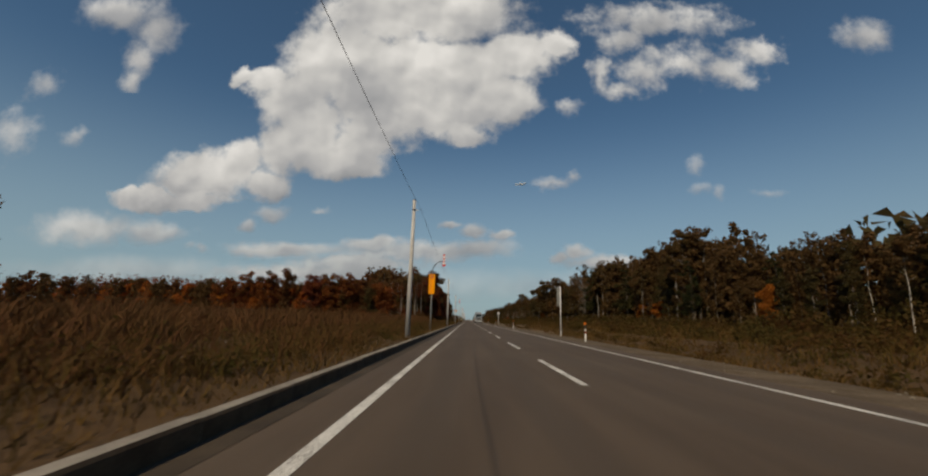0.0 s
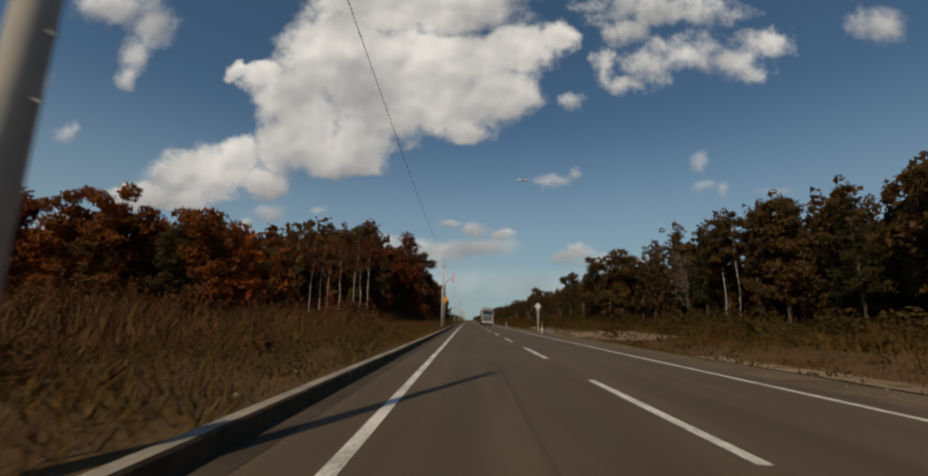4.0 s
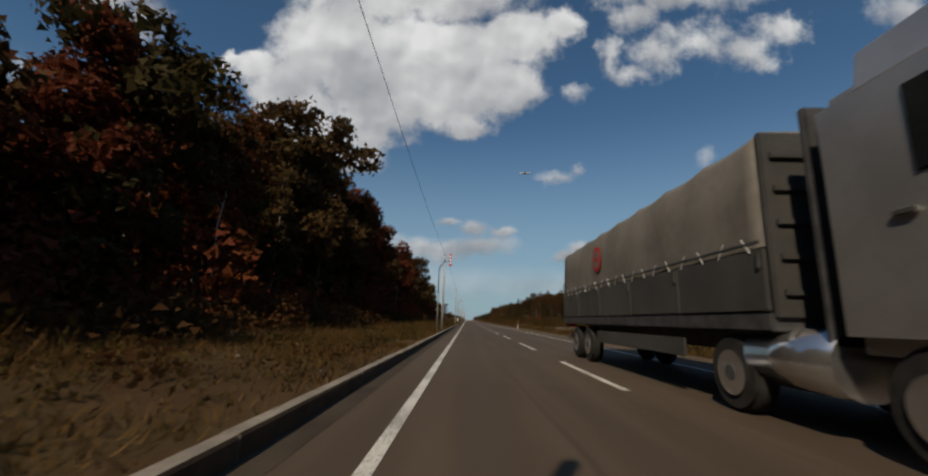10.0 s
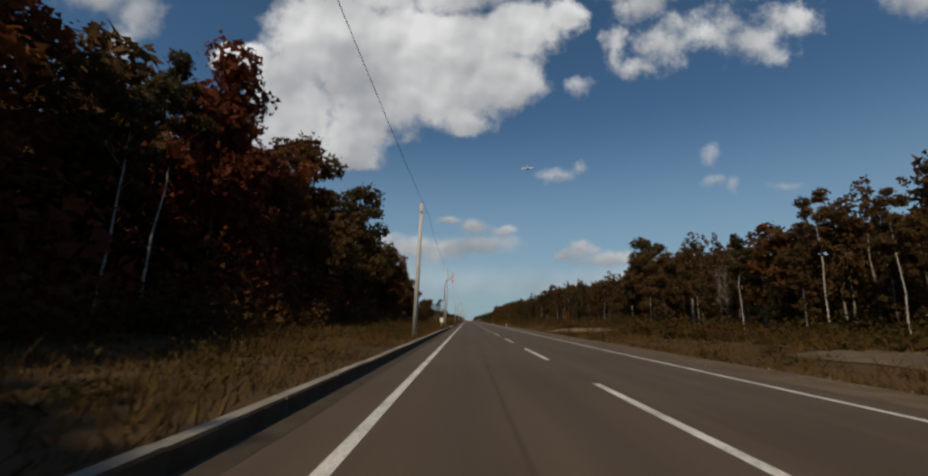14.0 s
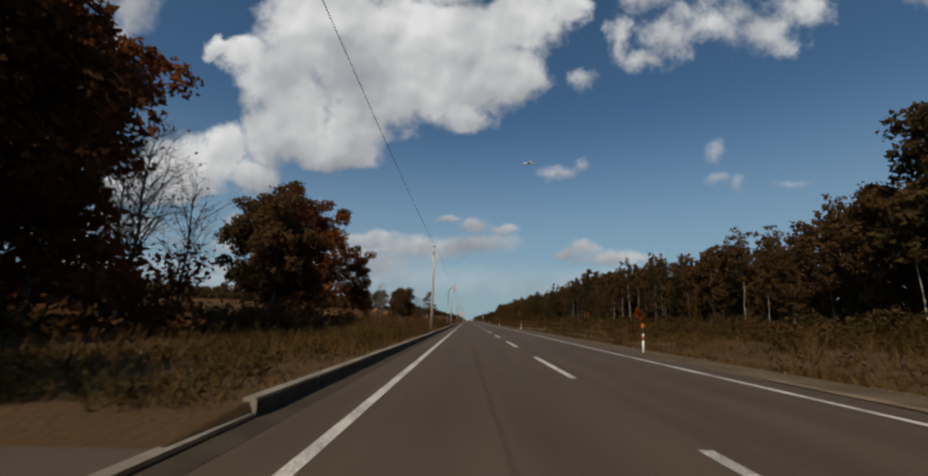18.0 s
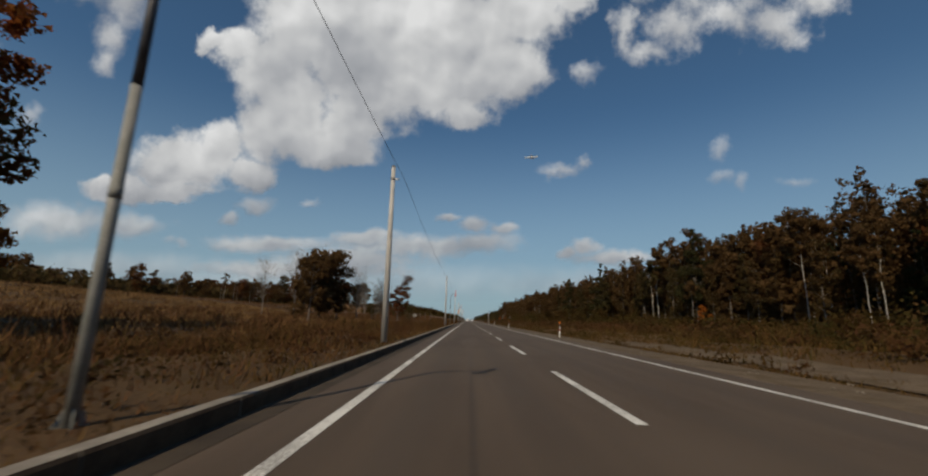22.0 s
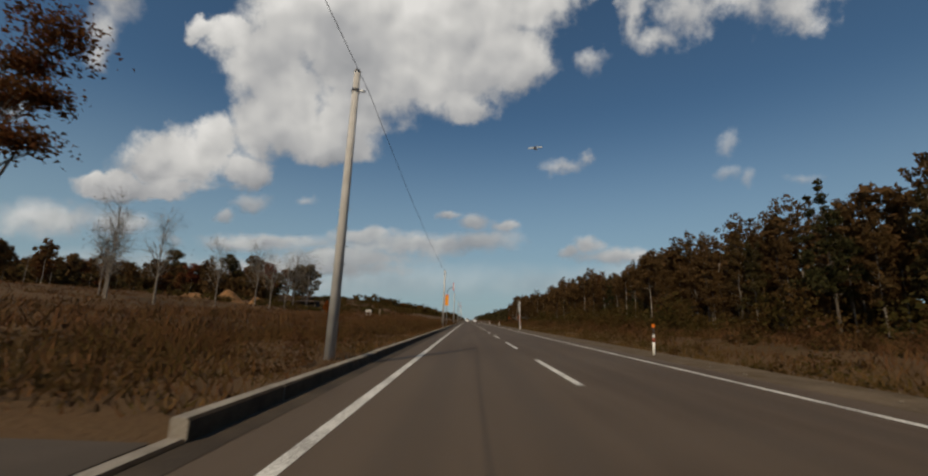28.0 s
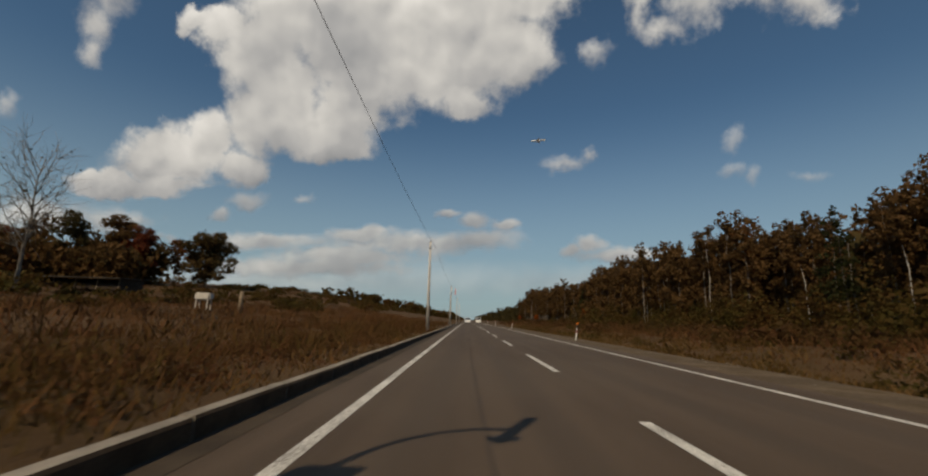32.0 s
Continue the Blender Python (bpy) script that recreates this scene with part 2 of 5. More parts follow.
def array_mesh(name, verts, sides, material):
    """A mesh from an array of corners, every `sides` of them one face."""
    n = len(verts)
    me = bpy.data.meshes.new(name)
    me.vertices.add(n)
    me.vertices.foreach_set("co", np.asarray(verts, np.float32).ravel())
    me.loops.add(n)
    me.loops.foreach_set("vertex_index", np.arange(n, dtype=np.int32))
    me.polygons.add(n // sides)
    me.polygons.foreach_set("loop_start", np.arange(0, n, sides, dtype=np.int32))
    me.materials.append(material)
    me.update(calc_edges=True)
    return me


def part(name, bm, material, parent, label=""):
    """Links a bmesh or a mesh as one object under its thing."""
    if isinstance(bm, bmesh.types.BMesh):
        me = bpy.data.meshes.new(name)
        bm.to_mesh(me)
        bm.free()
        me.materials.append(material)
    else:
        me = bm
    ob = new(name, me)
    ob.parent = parent
    if label:
        ob["label"] = label
    return ob


def thing(name, x, y, z, label, category, group="", turn=0.0):
    ob = new(name)
    ob.empty_display_size = 0.2
    ob.matrix_world = pose(x, y, z, 0, 0, turn)
    return tagged(ob, label, category, group)


def box(sx, sy, sz, at=(0, 0, 0), bevel=0.0, turn=None):
    bm = bmesh.new()
    bmesh.ops.create_cube(bm, size=1.0)
    bmesh.ops.scale(bm, vec=(sx, sy, sz), verts=bm.verts)
    if bevel:
        bmesh.ops.bevel(bm, geom=bm.edges[:], offset=bevel, segments=2, affect="EDGES")
    if turn:
        bmesh.ops.transform(bm, matrix=turn, verts=bm.verts)
    bmesh.ops.translate(bm, vec=at, verts=bm.verts)
    return bm


def rod(r0, r1, h, at=(0, 0, 0), sides=14, turn=None):
    bm = bmesh.new()
    bmesh.ops.create_cone(bm, cap_ends=True, segments=sides, radius1=r0, radius2=r1, depth=h)
    bmesh.ops.translate(bm, vec=(0, 0, h / 2), verts=bm.verts)
    if turn:
        bmesh.ops.transform(bm, matrix=turn, verts=bm.verts)
    bmesh.ops.translate(bm, vec=at, verts=bm.verts)
    for f in bm.faces:
        f.smooth = len(f.verts) == 4
    return bm


def plate(outline, depth, at=(0, 0, 0), bevel=0.0):
    """An upright plate in the x-z plane from its outline, facing -y."""
    bm = bmesh.new()
    face = bm.faces.new([bm.verts.new((x, 0, z)) for x, z in outline])
    made = bmesh.ops.extrude_face_region(bm, geom=[face])
    bmesh.ops.translate(bm, vec=(0, depth, 0), verts=[v for v in made["geom"] if isinstance(v, bmesh.types.BMVert)])
    bmesh.ops.recalc_face_normals(bm, faces=bm.faces)
    if bevel:
        bmesh.ops.bevel(bm, geom=bm.edges[:], offset=bevel, segments=1, affect="EDGES")
    bmesh.ops.translate(bm, vec=at, verts=bm.verts)
    return bm


def tube(points, radii, sides=7, verts=None, faces=None):
    """A tapered tube along points, added to lists of verts and faces."""
    verts = [] if verts is None else verts
    faces = [] if faces is None else faces
    base = len(verts)
    points = [Vector(p) for p in points]
    for i, p in enumerate(points):
        d = (points[min(i + 1, len(points) - 1)] - points[max(i - 1, 0)]).normalized()
        a = d.orthogonal().normalized()
        b = d.cross(a)
        for k in range(sides):
            w = 2 * math.pi * k / sides
            verts.append(p + (a * math.cos(w) + b * math.sin(w)) * radii[i])
    for i in range(len(points) - 1):
        for k in range(sides):
            j = (k + 1) % sides
            faces.append((base + i * sides + k, base + i * sides + j, base + (i + 1) * sides + j, base + (i + 1) * sides + k))
    faces.append(tuple(range(base + (len(points) - 1) * sides, base + len(points) * sides)))
    return verts, faces


def leaf_cards(centres, size, rng, flat=0.0):
    """Corners of one narrow three-cornered leaf a centre."""
    n = len(centres)
    a = rng.normal(size=(n, 3))
    a[:, 2] *= 1.0 - flat
    a /= np.linalg.norm(a, axis=1)[:, None]
    b = np.cross(a, rng.normal(size=(n, 3)))
    b /= np.linalg.norm(b, axis=1)[:, None] + 1e-6
    s = (size * rng.uniform(0.55, 1.3, n))[:, None]
    out = np.empty((n, 3, 3))
    out[:, 0], out[:, 1], out[:, 2] = centres - a * s - b * s * 0.25, centres + b * s * 0.75, centres + a * s - b * s * 0.35
    return out.reshape(-1, 3)


def clump_cards(centres, radii, rng, inner=60, outer=150, size=0.15, squash=0.8, big=0.24):
    """Corners of the leaves of rounded clumps: a close inner layer of broad sprays and an outer layer of small loose leaves."""
    out = []
    for c, rad in zip(centres, radii):
        for count, lo, hi, leaf, jitter in ((inner, 0.62, 0.86, big * rad, 0.45), (outer, 0.80, 1.16, size, 0.9)):
            d = rng.normal(size=(count, 3))
            d /= np.linalg.norm(d, axis=1)[:, None]
            lump = 1.0 + 0.16 * np.sin(d[:, :1] * 5 + c[0] * 3) * np.sin(d[:, 1:2] * 5 + c[1] * 2) + 0.12 * np.sin(d[:, 2:] * 7 + c[2])
            p = c + d * rng.uniform(lo, hi, (count, 1)) * lump * rad * np.array([1, 1, squash])
            face = d + rng.normal(size=(count, 3)) * jitter
            a = np.cross(face, rng.normal(size=(count, 3)))
            a /= np.linalg.norm(a, axis=1)[:, None] + 1e-6
            b = np.cross(face, a)
            b /= np.linalg.norm(b, axis=1)[:, None] + 1e-6
            s = (leaf * rng.uniform(0.6, 1.35, count))[:, None]
            tri = np.empty((count, 3, 3))
            tri[:, 0], tri[:, 1], tri[:, 2] = p - a * s - b * s * 0.5, p + b * s * 0.95, p + a * s - b * s * 0.5
            out.append(tri)
    return np.concatenate(out).reshape(-1, 3)


# ---- the lie of the land ----
KERB = -4.64
SIDE_ROADS = [(135.0, 139.0), (282.0, 293.0), (438.5, 453.8)]


def ease(v, a, b):
    t = np.clip((v - a) / (b - a), 0, 1)
    return t * t * (3 - 2 * t)


def land(x, y):
    """Height of the soil at x, y (arrays)."""
    x, y = np.asarray(x, float), np.asarray(y, float)
    roll = 0.10 * np.sin(x * 0.33 + y * 0.11) + 0.08 * np.sin(y * 0.23 - x * 0.17)
    left = 0.17 + 0.10 * ease(-x, 5.0, 8) + roll * ease(-x, 5.6, 9)
    left = left + ease(-x, 10, 92) * ease(y, 330, 420) * 5.2
    left = left + 1.6 * ease(-x, 40, 62) * ease(y, 112, 135) * (1 - ease(y, 300, 345))
    left = left + ease(-x, 9, 30) * ease(y, 500, 640) * 1.0
    left = left + 5.0 * ease(-x, 8, 75) * ease(y, 585, 690)
    drive = np.zeros_like(y)
    for a, b in SIDE_ROADS:
        drive = np.maximum(drive, ease(y, a - 1.0, a + 0.2) * (1 - ease(y, b - 0.2, b + 1.0)))
    left = left * (1 - drive * (1 - ease(-x, 13, 19)))
    right = -0.03 - 0.30 * ease(x, 5.8, 8.5) + 0.45 * ease(x, 10, 16) + roll * ease(x, 7, 10) + 0.5 * ease(x, 22, 40) + 1.6 * ease(x, 50, 75)
    z = np.where(x < 0, left, right)
    return np.where((x > KERB - 0.08) & (x < 4.42), -0.12, z)


xs = np.concatenate([[-4500, -2000, -900, -400, -250], np.arange(-180, -40, 8), np.arange(-40, -8, 2), np.arange(-8, -4.9, 0.5), [-4.81, -4.73, -4.71],
                     [4.36, 4.4, 4.45, 4.8, 5.3], np.arange(5.8, 18, 0.7), np.arange(18, 60, 3), [70, 90, 130, 250, 600, 1500, 4500]])
ys = np.concatenate([[-3000, -900, -300, -120], np.arange(-60, 620, 2.0), np.arange(620, 1000, 10), [1100, 1300, 1700, 2300, 3200, 4600]])
gx, gy = np.meshgrid(xs, ys)
gz = land(gx, gy)
nx, ny = len(xs), len(ys)
quads = [(j * nx + i, j * nx + i + 1, (j + 1) * nx + i + 1, (j + 1) * nx + i) for j in range(ny - 1) for i in range(nx - 1)]
ground = new("ground", mesh_of("ground", np.stack([gx.ravel(), gy.ravel(), gz.ravel()], 1), quads, SOIL, True))
tagged(ground, "dry brown autumn soil with thin grass beside the road", "ground", kind="structure")


def strip(name, x0, x1, y0, y1, z, material, step=4.0, wobble=0.0, across=1):
    """A long sheet along the road with lightly uneven edges."""
    n = max(1, int((y1 - y0) / step))
    verts, faces = [], []
    for j in range(n + 1):
        y = y0 + (y1 - y0) * j / n
        for i in range(across + 1):
            x = x0 + (x1 - x0) * i / across
            if i in (0, across) and (i == 0 or x > 0 or wobble < 0.3) and not (i == 0 and x > 4 and x < 5):
                x += wobble * noise.noise((x * 3, y * 0.35, 1.0))
            verts.append((x, y, z(x, y) if callable(z) else z))
    for j in range(n):
        for i in range(across):
            a = j * (across + 1) + i
            faces.append((a, a + 1, a + across + 2, a + across + 1))
    return new(name, mesh_of(name, verts, faces, material))


road = strip("road", KERB, 4.45, -80, 4300, 0.0, ASPHALT, 20.0)
tagged(road, "worn grey-brown asphalt two-lane road, straight to the horizon", "road", kind="structure")
shoulder = strip("gravel_shoulder", 4.45, 6.4, -80, 1200, lambda x, y: float(land(max(x, 4.5), y)) + 0.03, SHOULDER, 2.0, 0.35, 4)
tagged(shoulder, "narrow gravel shoulder beside the asphalt", "shoulder", kind="structure")

# painted lines
LANE = 3.60
for x, name in ((-LANE, "edge_line_kerb_side"), (LANE, "edge_line_shoulder_side")):
    ob = strip(name, x - 0.075, x + 0.075, -60, 1500, 0.005, PAINT, 3.0, 0.012)
    tagged(ob, "worn white painted edge line on the asphalt", "road marking", kind="structure")
dash_mesh = mesh_of("center_dash", [(-0.075, -2.55, 0), (0.075, -2.55, 0), (0.08, 0, 0), (0.075, 2.55, 0), (-0.075, 2.55, 0), (-0.08, 0, 0)], [(0, 1, 2, 3, 4, 5)], PAINT)
DASH_START = 0.75
for k in range(-3, 110):
    ob = new("center_dash", dash_mesh)
    ob.matrix_world = pose(0, DASH_START + 10.0 * k, 0.005)
    tagged(ob, "white dash of the painted centre line on asphalt", "road marking", "centre line dashes", "structure")

# kerb of concrete lengths, broken at the two side openings
kerb = new("kerb")
tagged(kerb, "pale worn concrete kerb along the verge", "kerb", kind="structure")


# brown grime of the road face, with its shade painted into the colour
SHADED_GRIME = plain("kerb_grime", (0.055, 0.034, 0.018), (0.098, 0.066, 0.038), 1.6, 0.95, fine=25.0, bump=0.3)


def kerb_piece(length, high):
    bm = bmesh.new()
    prof = [(0.0, -0.1), (0.0, high - 0.03), (-0.02, high), (-0.16, high + 0.005), (-0.17, high - 0.02), (-0.17, -0.1)]
    for y in (0.006, length - 0.006):
        for x, z in prof:
            bm.verts.new((x, y, z))
    bm.verts.ensure_lookup_table()
    for i in range(6):
        j = (i + 1) % 6
        bm.faces.new((bm.verts[i], bm.verts[j], bm.verts[6 + j], bm.verts[6 + i]))
    bm.faces.new([bm.verts[i] for i in range(5, -1, -1)]), bm.faces.new([bm.verts[i] for i in range(6, 12)])
    bmesh.ops.recalc_face_normals(bm, faces=bm.faces)
    me = bpy.data.meshes.new("kerb_stone")
    bm.to_mesh(me)
    bm.free()
    me.materials.append(CONCRETE)
    me.materials.append(SHADED_GRIME)
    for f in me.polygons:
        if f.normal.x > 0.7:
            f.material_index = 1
    return me


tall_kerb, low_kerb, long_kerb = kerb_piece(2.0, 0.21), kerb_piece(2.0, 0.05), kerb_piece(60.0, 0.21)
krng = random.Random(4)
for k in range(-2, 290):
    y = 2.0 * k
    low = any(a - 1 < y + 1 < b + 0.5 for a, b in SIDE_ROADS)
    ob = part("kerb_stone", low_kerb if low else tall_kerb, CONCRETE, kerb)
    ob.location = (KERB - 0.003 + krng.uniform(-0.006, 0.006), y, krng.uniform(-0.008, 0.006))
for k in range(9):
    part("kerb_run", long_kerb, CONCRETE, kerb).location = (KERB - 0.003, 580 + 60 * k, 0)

DIRT = gravel_material("dirt_track", (0.048, 0.034, 0.021), (0.085, 0.062, 0.040), 0.2)
# side openings, aprons and gravel
for k, (a, b) in enumerate(SIDE_ROADS):
    ob = strip("side_road", -10.5 if k == 0 else -15.5, KERB - 0.18, a, b, lambda x, y: float(land(x, y)) + 0.045, DIRT if k == 0 else SIDE_ASPHALT, 1.5, 0.5, 10)
    tagged(ob, "grey gravel opening joining the road" if k == 0 else "grey asphalt side opening joining the road", "side road", kind="structure")
for x0, x1, y0, y1, label in ((5.9, 19.0, 98, 122, "pale gravel turnout beside the shoulder"), (6.2, 10.5, 58, 86, "pale sandy bank beside the shoulder"),
                              (13.0, 19.0, 216, 246, "pale gravel track across the grass"), (4.45, 24.0, 283, 299, "grey gravel turnout joining the road"),
                              (9.0, 11.5, 332, 388, "pale gravel strip along the ditch"), (10.5, 13.5, 118, 148, "pale gravel track by the wood"), (-26.0, -13.0, 293.2, 298.6, "pale gravel forecourt behind the side opening")):
    ob = strip("gravel_area", x0, x1, y0, y1, lambda x, y: float(land(max(x, 4.5) if x > 0 else x, y)) + 0.05, SHOULDER if y0 in (216, 332, 118) else GRAVEL, 1.5, 0.9, 8)
    tagged(ob, label, "gravel", kind="structure")
ob = strip("gravel_yard", -42, -10.3, 453.9, 456.6, lambda x, y: float(land(x, y)) + 0.05, GRAVEL, 1.5, 1.2, 12)
tagged(ob, "pale gravel yard with rubble behind wooden posts", "gravel", kind="structure")

# dirty strip at the kerb foot, the kerb's cast shade painted in
gutter = strip("gutter", KERB, KERB + 0.34, -60, 1100, 0.004, plain("gutter_dirt", (0.030, 0.022, 0.015), (0.056, 0.042, 0.028), 0.9, 0.95, fine=30.0), 2.0, 0.05)
tagged(gutter, "dark dirt with painted kerb shade along the foot of the kerb", "gutter", kind="structure")


# ---- trees ----
def limb_points(start, way, length, rng, bend=0.25, steps=4):
    pts, p, d = [Vector(start)], Vector(start), Vector(way).normalized()
    for _ in range(steps):
        d = (d + Vector(rng.normal(size=3)) * bend * 0.5 + Vector((0, 0, 0.10))).normalized()
        p = p + d * length / steps
        pts.append(p.copy())
    return pts


def make_tree(label, h, r, bark, leaves, seed, low=0.35, n=1000, size=0.30, lean=0.03, limbs=9, trunk_r=0.13, shape="round", group="", loose=0.17, lobes=0, lobe=0.34, squash=0.78):
    """One tree: a tapered trunk with limbs, and a crown of leaf sprays; lobes: how many rounded clumps it is gathered in."""
    rng = np.random.default_rng(seed)
    top = [Vector((0, 0, 0))]
    for i in range(1, 7):
        top.append(Vector((rng.normal() * lean * h * 0.35 * i / 6, rng.normal() * lean * h * 0.35 * i / 6, h * 0.94 * i / 6)))
    radii = [trunk_r * (1.25 if i == 0 else 1 - 0.84 * i / 6) for i in range(7)]
    top[0].z = -0.3
    verts, faces = tube(top, radii, 8)
    tips = []
    for k in range(limbs):
        f = low + (0.92 - low) * (k + rng.uniform(0, 0.8)) / limbs
        i = min(int(f * 6), 5)
        start = top[i].lerp(top[i + 1], f * 6 - i)
        w = k * 2.4 + rng.uniform(-0.5, 0.5)
        if shape == "cone":
            reach, rise = r * (1.05 - f) * 1.3, 0.05
        elif shape == "fan":
            reach, rise = r * rng.uniform(0.9, 1.5), rng.uniform(0.9, 1.9)
        else:
            reach, rise = r * (1.0 - 0.75 * abs(f - (low + 0.25)) ** 1.2) * rng.uniform(0.65, 1.1), rng.uniform(0.3, 0.9)
        pts = limb_points(start, (math.cos(w), math.sin(w), rise), max(reach, 0.5), rng)
        rr = trunk_r * 0.42 * (1 - 0.6 * f)
        tube(pts, [rr * (1 - 0.2 * j) for j in range(5)], 4, verts, faces)
        tips += pts[2:]
        for _ in range(13 if n < 100 else 2 if n < 500 else 1):
            q = pts[rng.integers(1, 4)]
            tw = limb_points(q, rng.normal(size=3) + np.array([math.cos(w), math.sin(w), 0.5]), reach * 0.5, rng, 0.4, 3)
            tube(tw, [rr * 0.45, rr * 0.35, rr * 0.25, rr * 0.12], 3, verts, faces)
            tips += tw[1:]
    root = new("tree")
    tagged(root, label, "tree", group)
    part("trunk", mesh_of("trunk", verts, faces, bark, True), bark, root)
    if n:
        tips = np.array([tuple(p) for p in tips] + [tuple(top[4].lerp(top[6], k / 6)) for k in range(7)] + [tuple(top[6])])
    if n and lobes:
        # clumps spread over the limbs, each as far as can be from those before it
        chosen = list(range(len(tips) - 7, len(tips), 2))
        gap = np.min([np.linalg.norm(tips - tips[k], axis=1) for k in chosen], axis=0)
        while len(chosen) < lobes:
            k = int(np.argmax(gap * rng.uniform(0.6, 1.0, len(tips))))
            chosen.append(k)
            gap = np.minimum(gap, np.linalg.norm(tips - tips[k], axis=1))
        c = tips[chosen] + rng.normal(size=(lobes, 3)) * 0.12 * r
        radii = r * lobe * rng.uniform(0.7, 1.25, lobes)
        if shape == "cone":
            radii *= np.clip(1.25 - c[:, 2] / h, 0.42, 1.0)
        cards = clump_cards(c, radii, rng, max(24, 1700 // lobes), n // lobes, size, squash)
        part("crown", array_mesh("crown", cards, 3, leaves), leaves, root)
    elif n:
        pick = tips[rng.integers(0, len(tips), n)]
        spread = r * (loose if shape != "cone" else 0.15)
        weight = rng.uniform(0.5, 1.3, (n, 1))
        c = pick + rng.normal(size=(n, 3)) * spread * weight * np.array([1, 1, 0.85])
        part("crown", array_mesh("crown", leaf_cards(c, size, rng, 0.3), 3, leaves), leaves, root)
    return root


def stand(root, x, y, size=1.0, turn=0.0, first=False, z=None):
    z = float(land(x, y)) if z is None else z
    m = pose(x, y, z, 0, 0, turn) @ Matrix.Scale(size, 4)
    if first:
        root.matrix_world = m
        return root
    return copy_thing(root, m)


rng = np.random.default_rng(5)
kinds = {
    "oak": [make_tree("broadleaf tree with brown-green autumn leaves in the wood", 13 + i % 3, 3.2, BARK, GREEN_BROWN, 10 + i, 0.20 + 0.05 * (i % 2), 3900, 0.165, limbs=13, group="roadside wood", lobes=30) for i in range(5)],
    "russet": [make_tree("broadleaf tree with russet autumn leaves in the wood", 12 + i, 3.4, BARK, RUSSET, 30 + i, 0.20, 3900, 0.165, limbs=13, group="roadside wood", lobes=30) for i in range(4)],
    "tall": [make_tree("tall slender tree with thin brown-green crown", 15 + i % 2, 2.2, GREY_BARK, GREEN_BROWN, 50 + i, 0.22, 3300, 0.15, limbs=19, trunk_r=0.12, group="roadside wood", lobes=64, lobe=0.225, squash=0.95) for i in range(4)],
    "birch": [make_tree("white-barked birch with sparse brown leaves", 13.5 + i, 1.9, BIRCH, GREEN_BROWN, 70 + i, 0.56, 1500, 0.12, limbs=9, trunk_r=0.085, lean=0.045, group="roadside wood", lobes=14, lobe=0.36) for i in range(4)],
    "sapling": [make_tree("thin pale-barked birch with few brown leaves by the wood", 11 + i, 1.4, BIRCH, RUSSET, 170 + i, 0.55, 900, 0.11, limbs=8, trunk_r=0.07, lean=0.05, group="roadside wood") for i in range(3)],
    "pine": [make_tree("dark green conifer rising over the wood", 14.5, 2.4, BARK, NEEDLES, 90 + i, 0.24, 3600, 0.12, limbs=34, shape="cone", group="roadside wood", lobes=60, lobe=0.30, squash=0.8) for i in range(2)],
    "bare": [make_tree("leafless grey tree with fine upright branches", 11 + i, 3.0, GREY_BARK, GREEN_BROWN, 110 + i, 0.24, 60, 0.12, limbs=22, trunk_r=0.15, shape="fan", group="roadside wood") for i in range(3)],
    "sprig": [make_tree("slim leafless tree with fine spreading twigs in the field", 9.5, 2.6, BARK, RUSSET, 300 + i, 0.22, 70, 0.11, limbs=20, trunk_r=0.10, shape="fan", lean=0.08, group="roadside wood") for i in range(2)],
    "wide": [make_tree("open-grown tree with thin brown-green leaves in loose clumps", 9.5, 3.5, GREY_BARK, RUSSET if i else GREEN_BROWN, 190 + i, 0.24, 4600, 0.11, limbs=20, trunk_r=0.14, group="roadside wood", lobes=36, lobe=0.17, squash=0.75, lean=0.06) for i in range(2)],
    "grove": [make_tree("tall broadleaf tree with brown leaves over an open trunk", 13.5, 3.5, BARK, (RUSSET, GREEN_BROWN, AUTUMN)[i], 250 + i, 0.27, 5200, 0.15, limbs=17, trunk_r=0.17, group="roadside wood", lobes=40, lobe=0.27, squash=0.75) for i in range(3)],
    "full": [make_tree("broadleaf tree with orange-brown leaves from low on the trunk", 13, 3.5, BARK, (RUSSET, GREEN_BROWN, AUTUMN)[i], 220 + i, 0.17, 7000, 0.14, limbs=18, trunk_r=0.14, group="roadside wood", lobes=40, lobe=0.27, squash=0.72) for i in range(3)],
    "dome": [make_tree("large round-crowned dark tree on the field edge", 13, 6.6, BARK, GREEN_BROWN, 210, 0.14, 7000, 0.30, limbs=26, trunk_r=0.3, group="roadside wood", lobes=40, lobe=0.30)],
    "orange": [make_tree("small tree with bright orange autumn leaves", 7, 2.4, BARK, BRIGHT, 130 + i, 0.22, 2600, 0.13, trunk_r=0.09, group="roadside wood", lobes=18, lobe=0.32) for i in range(2)],
}
placed = {}
crowds = {}
shapes = {}


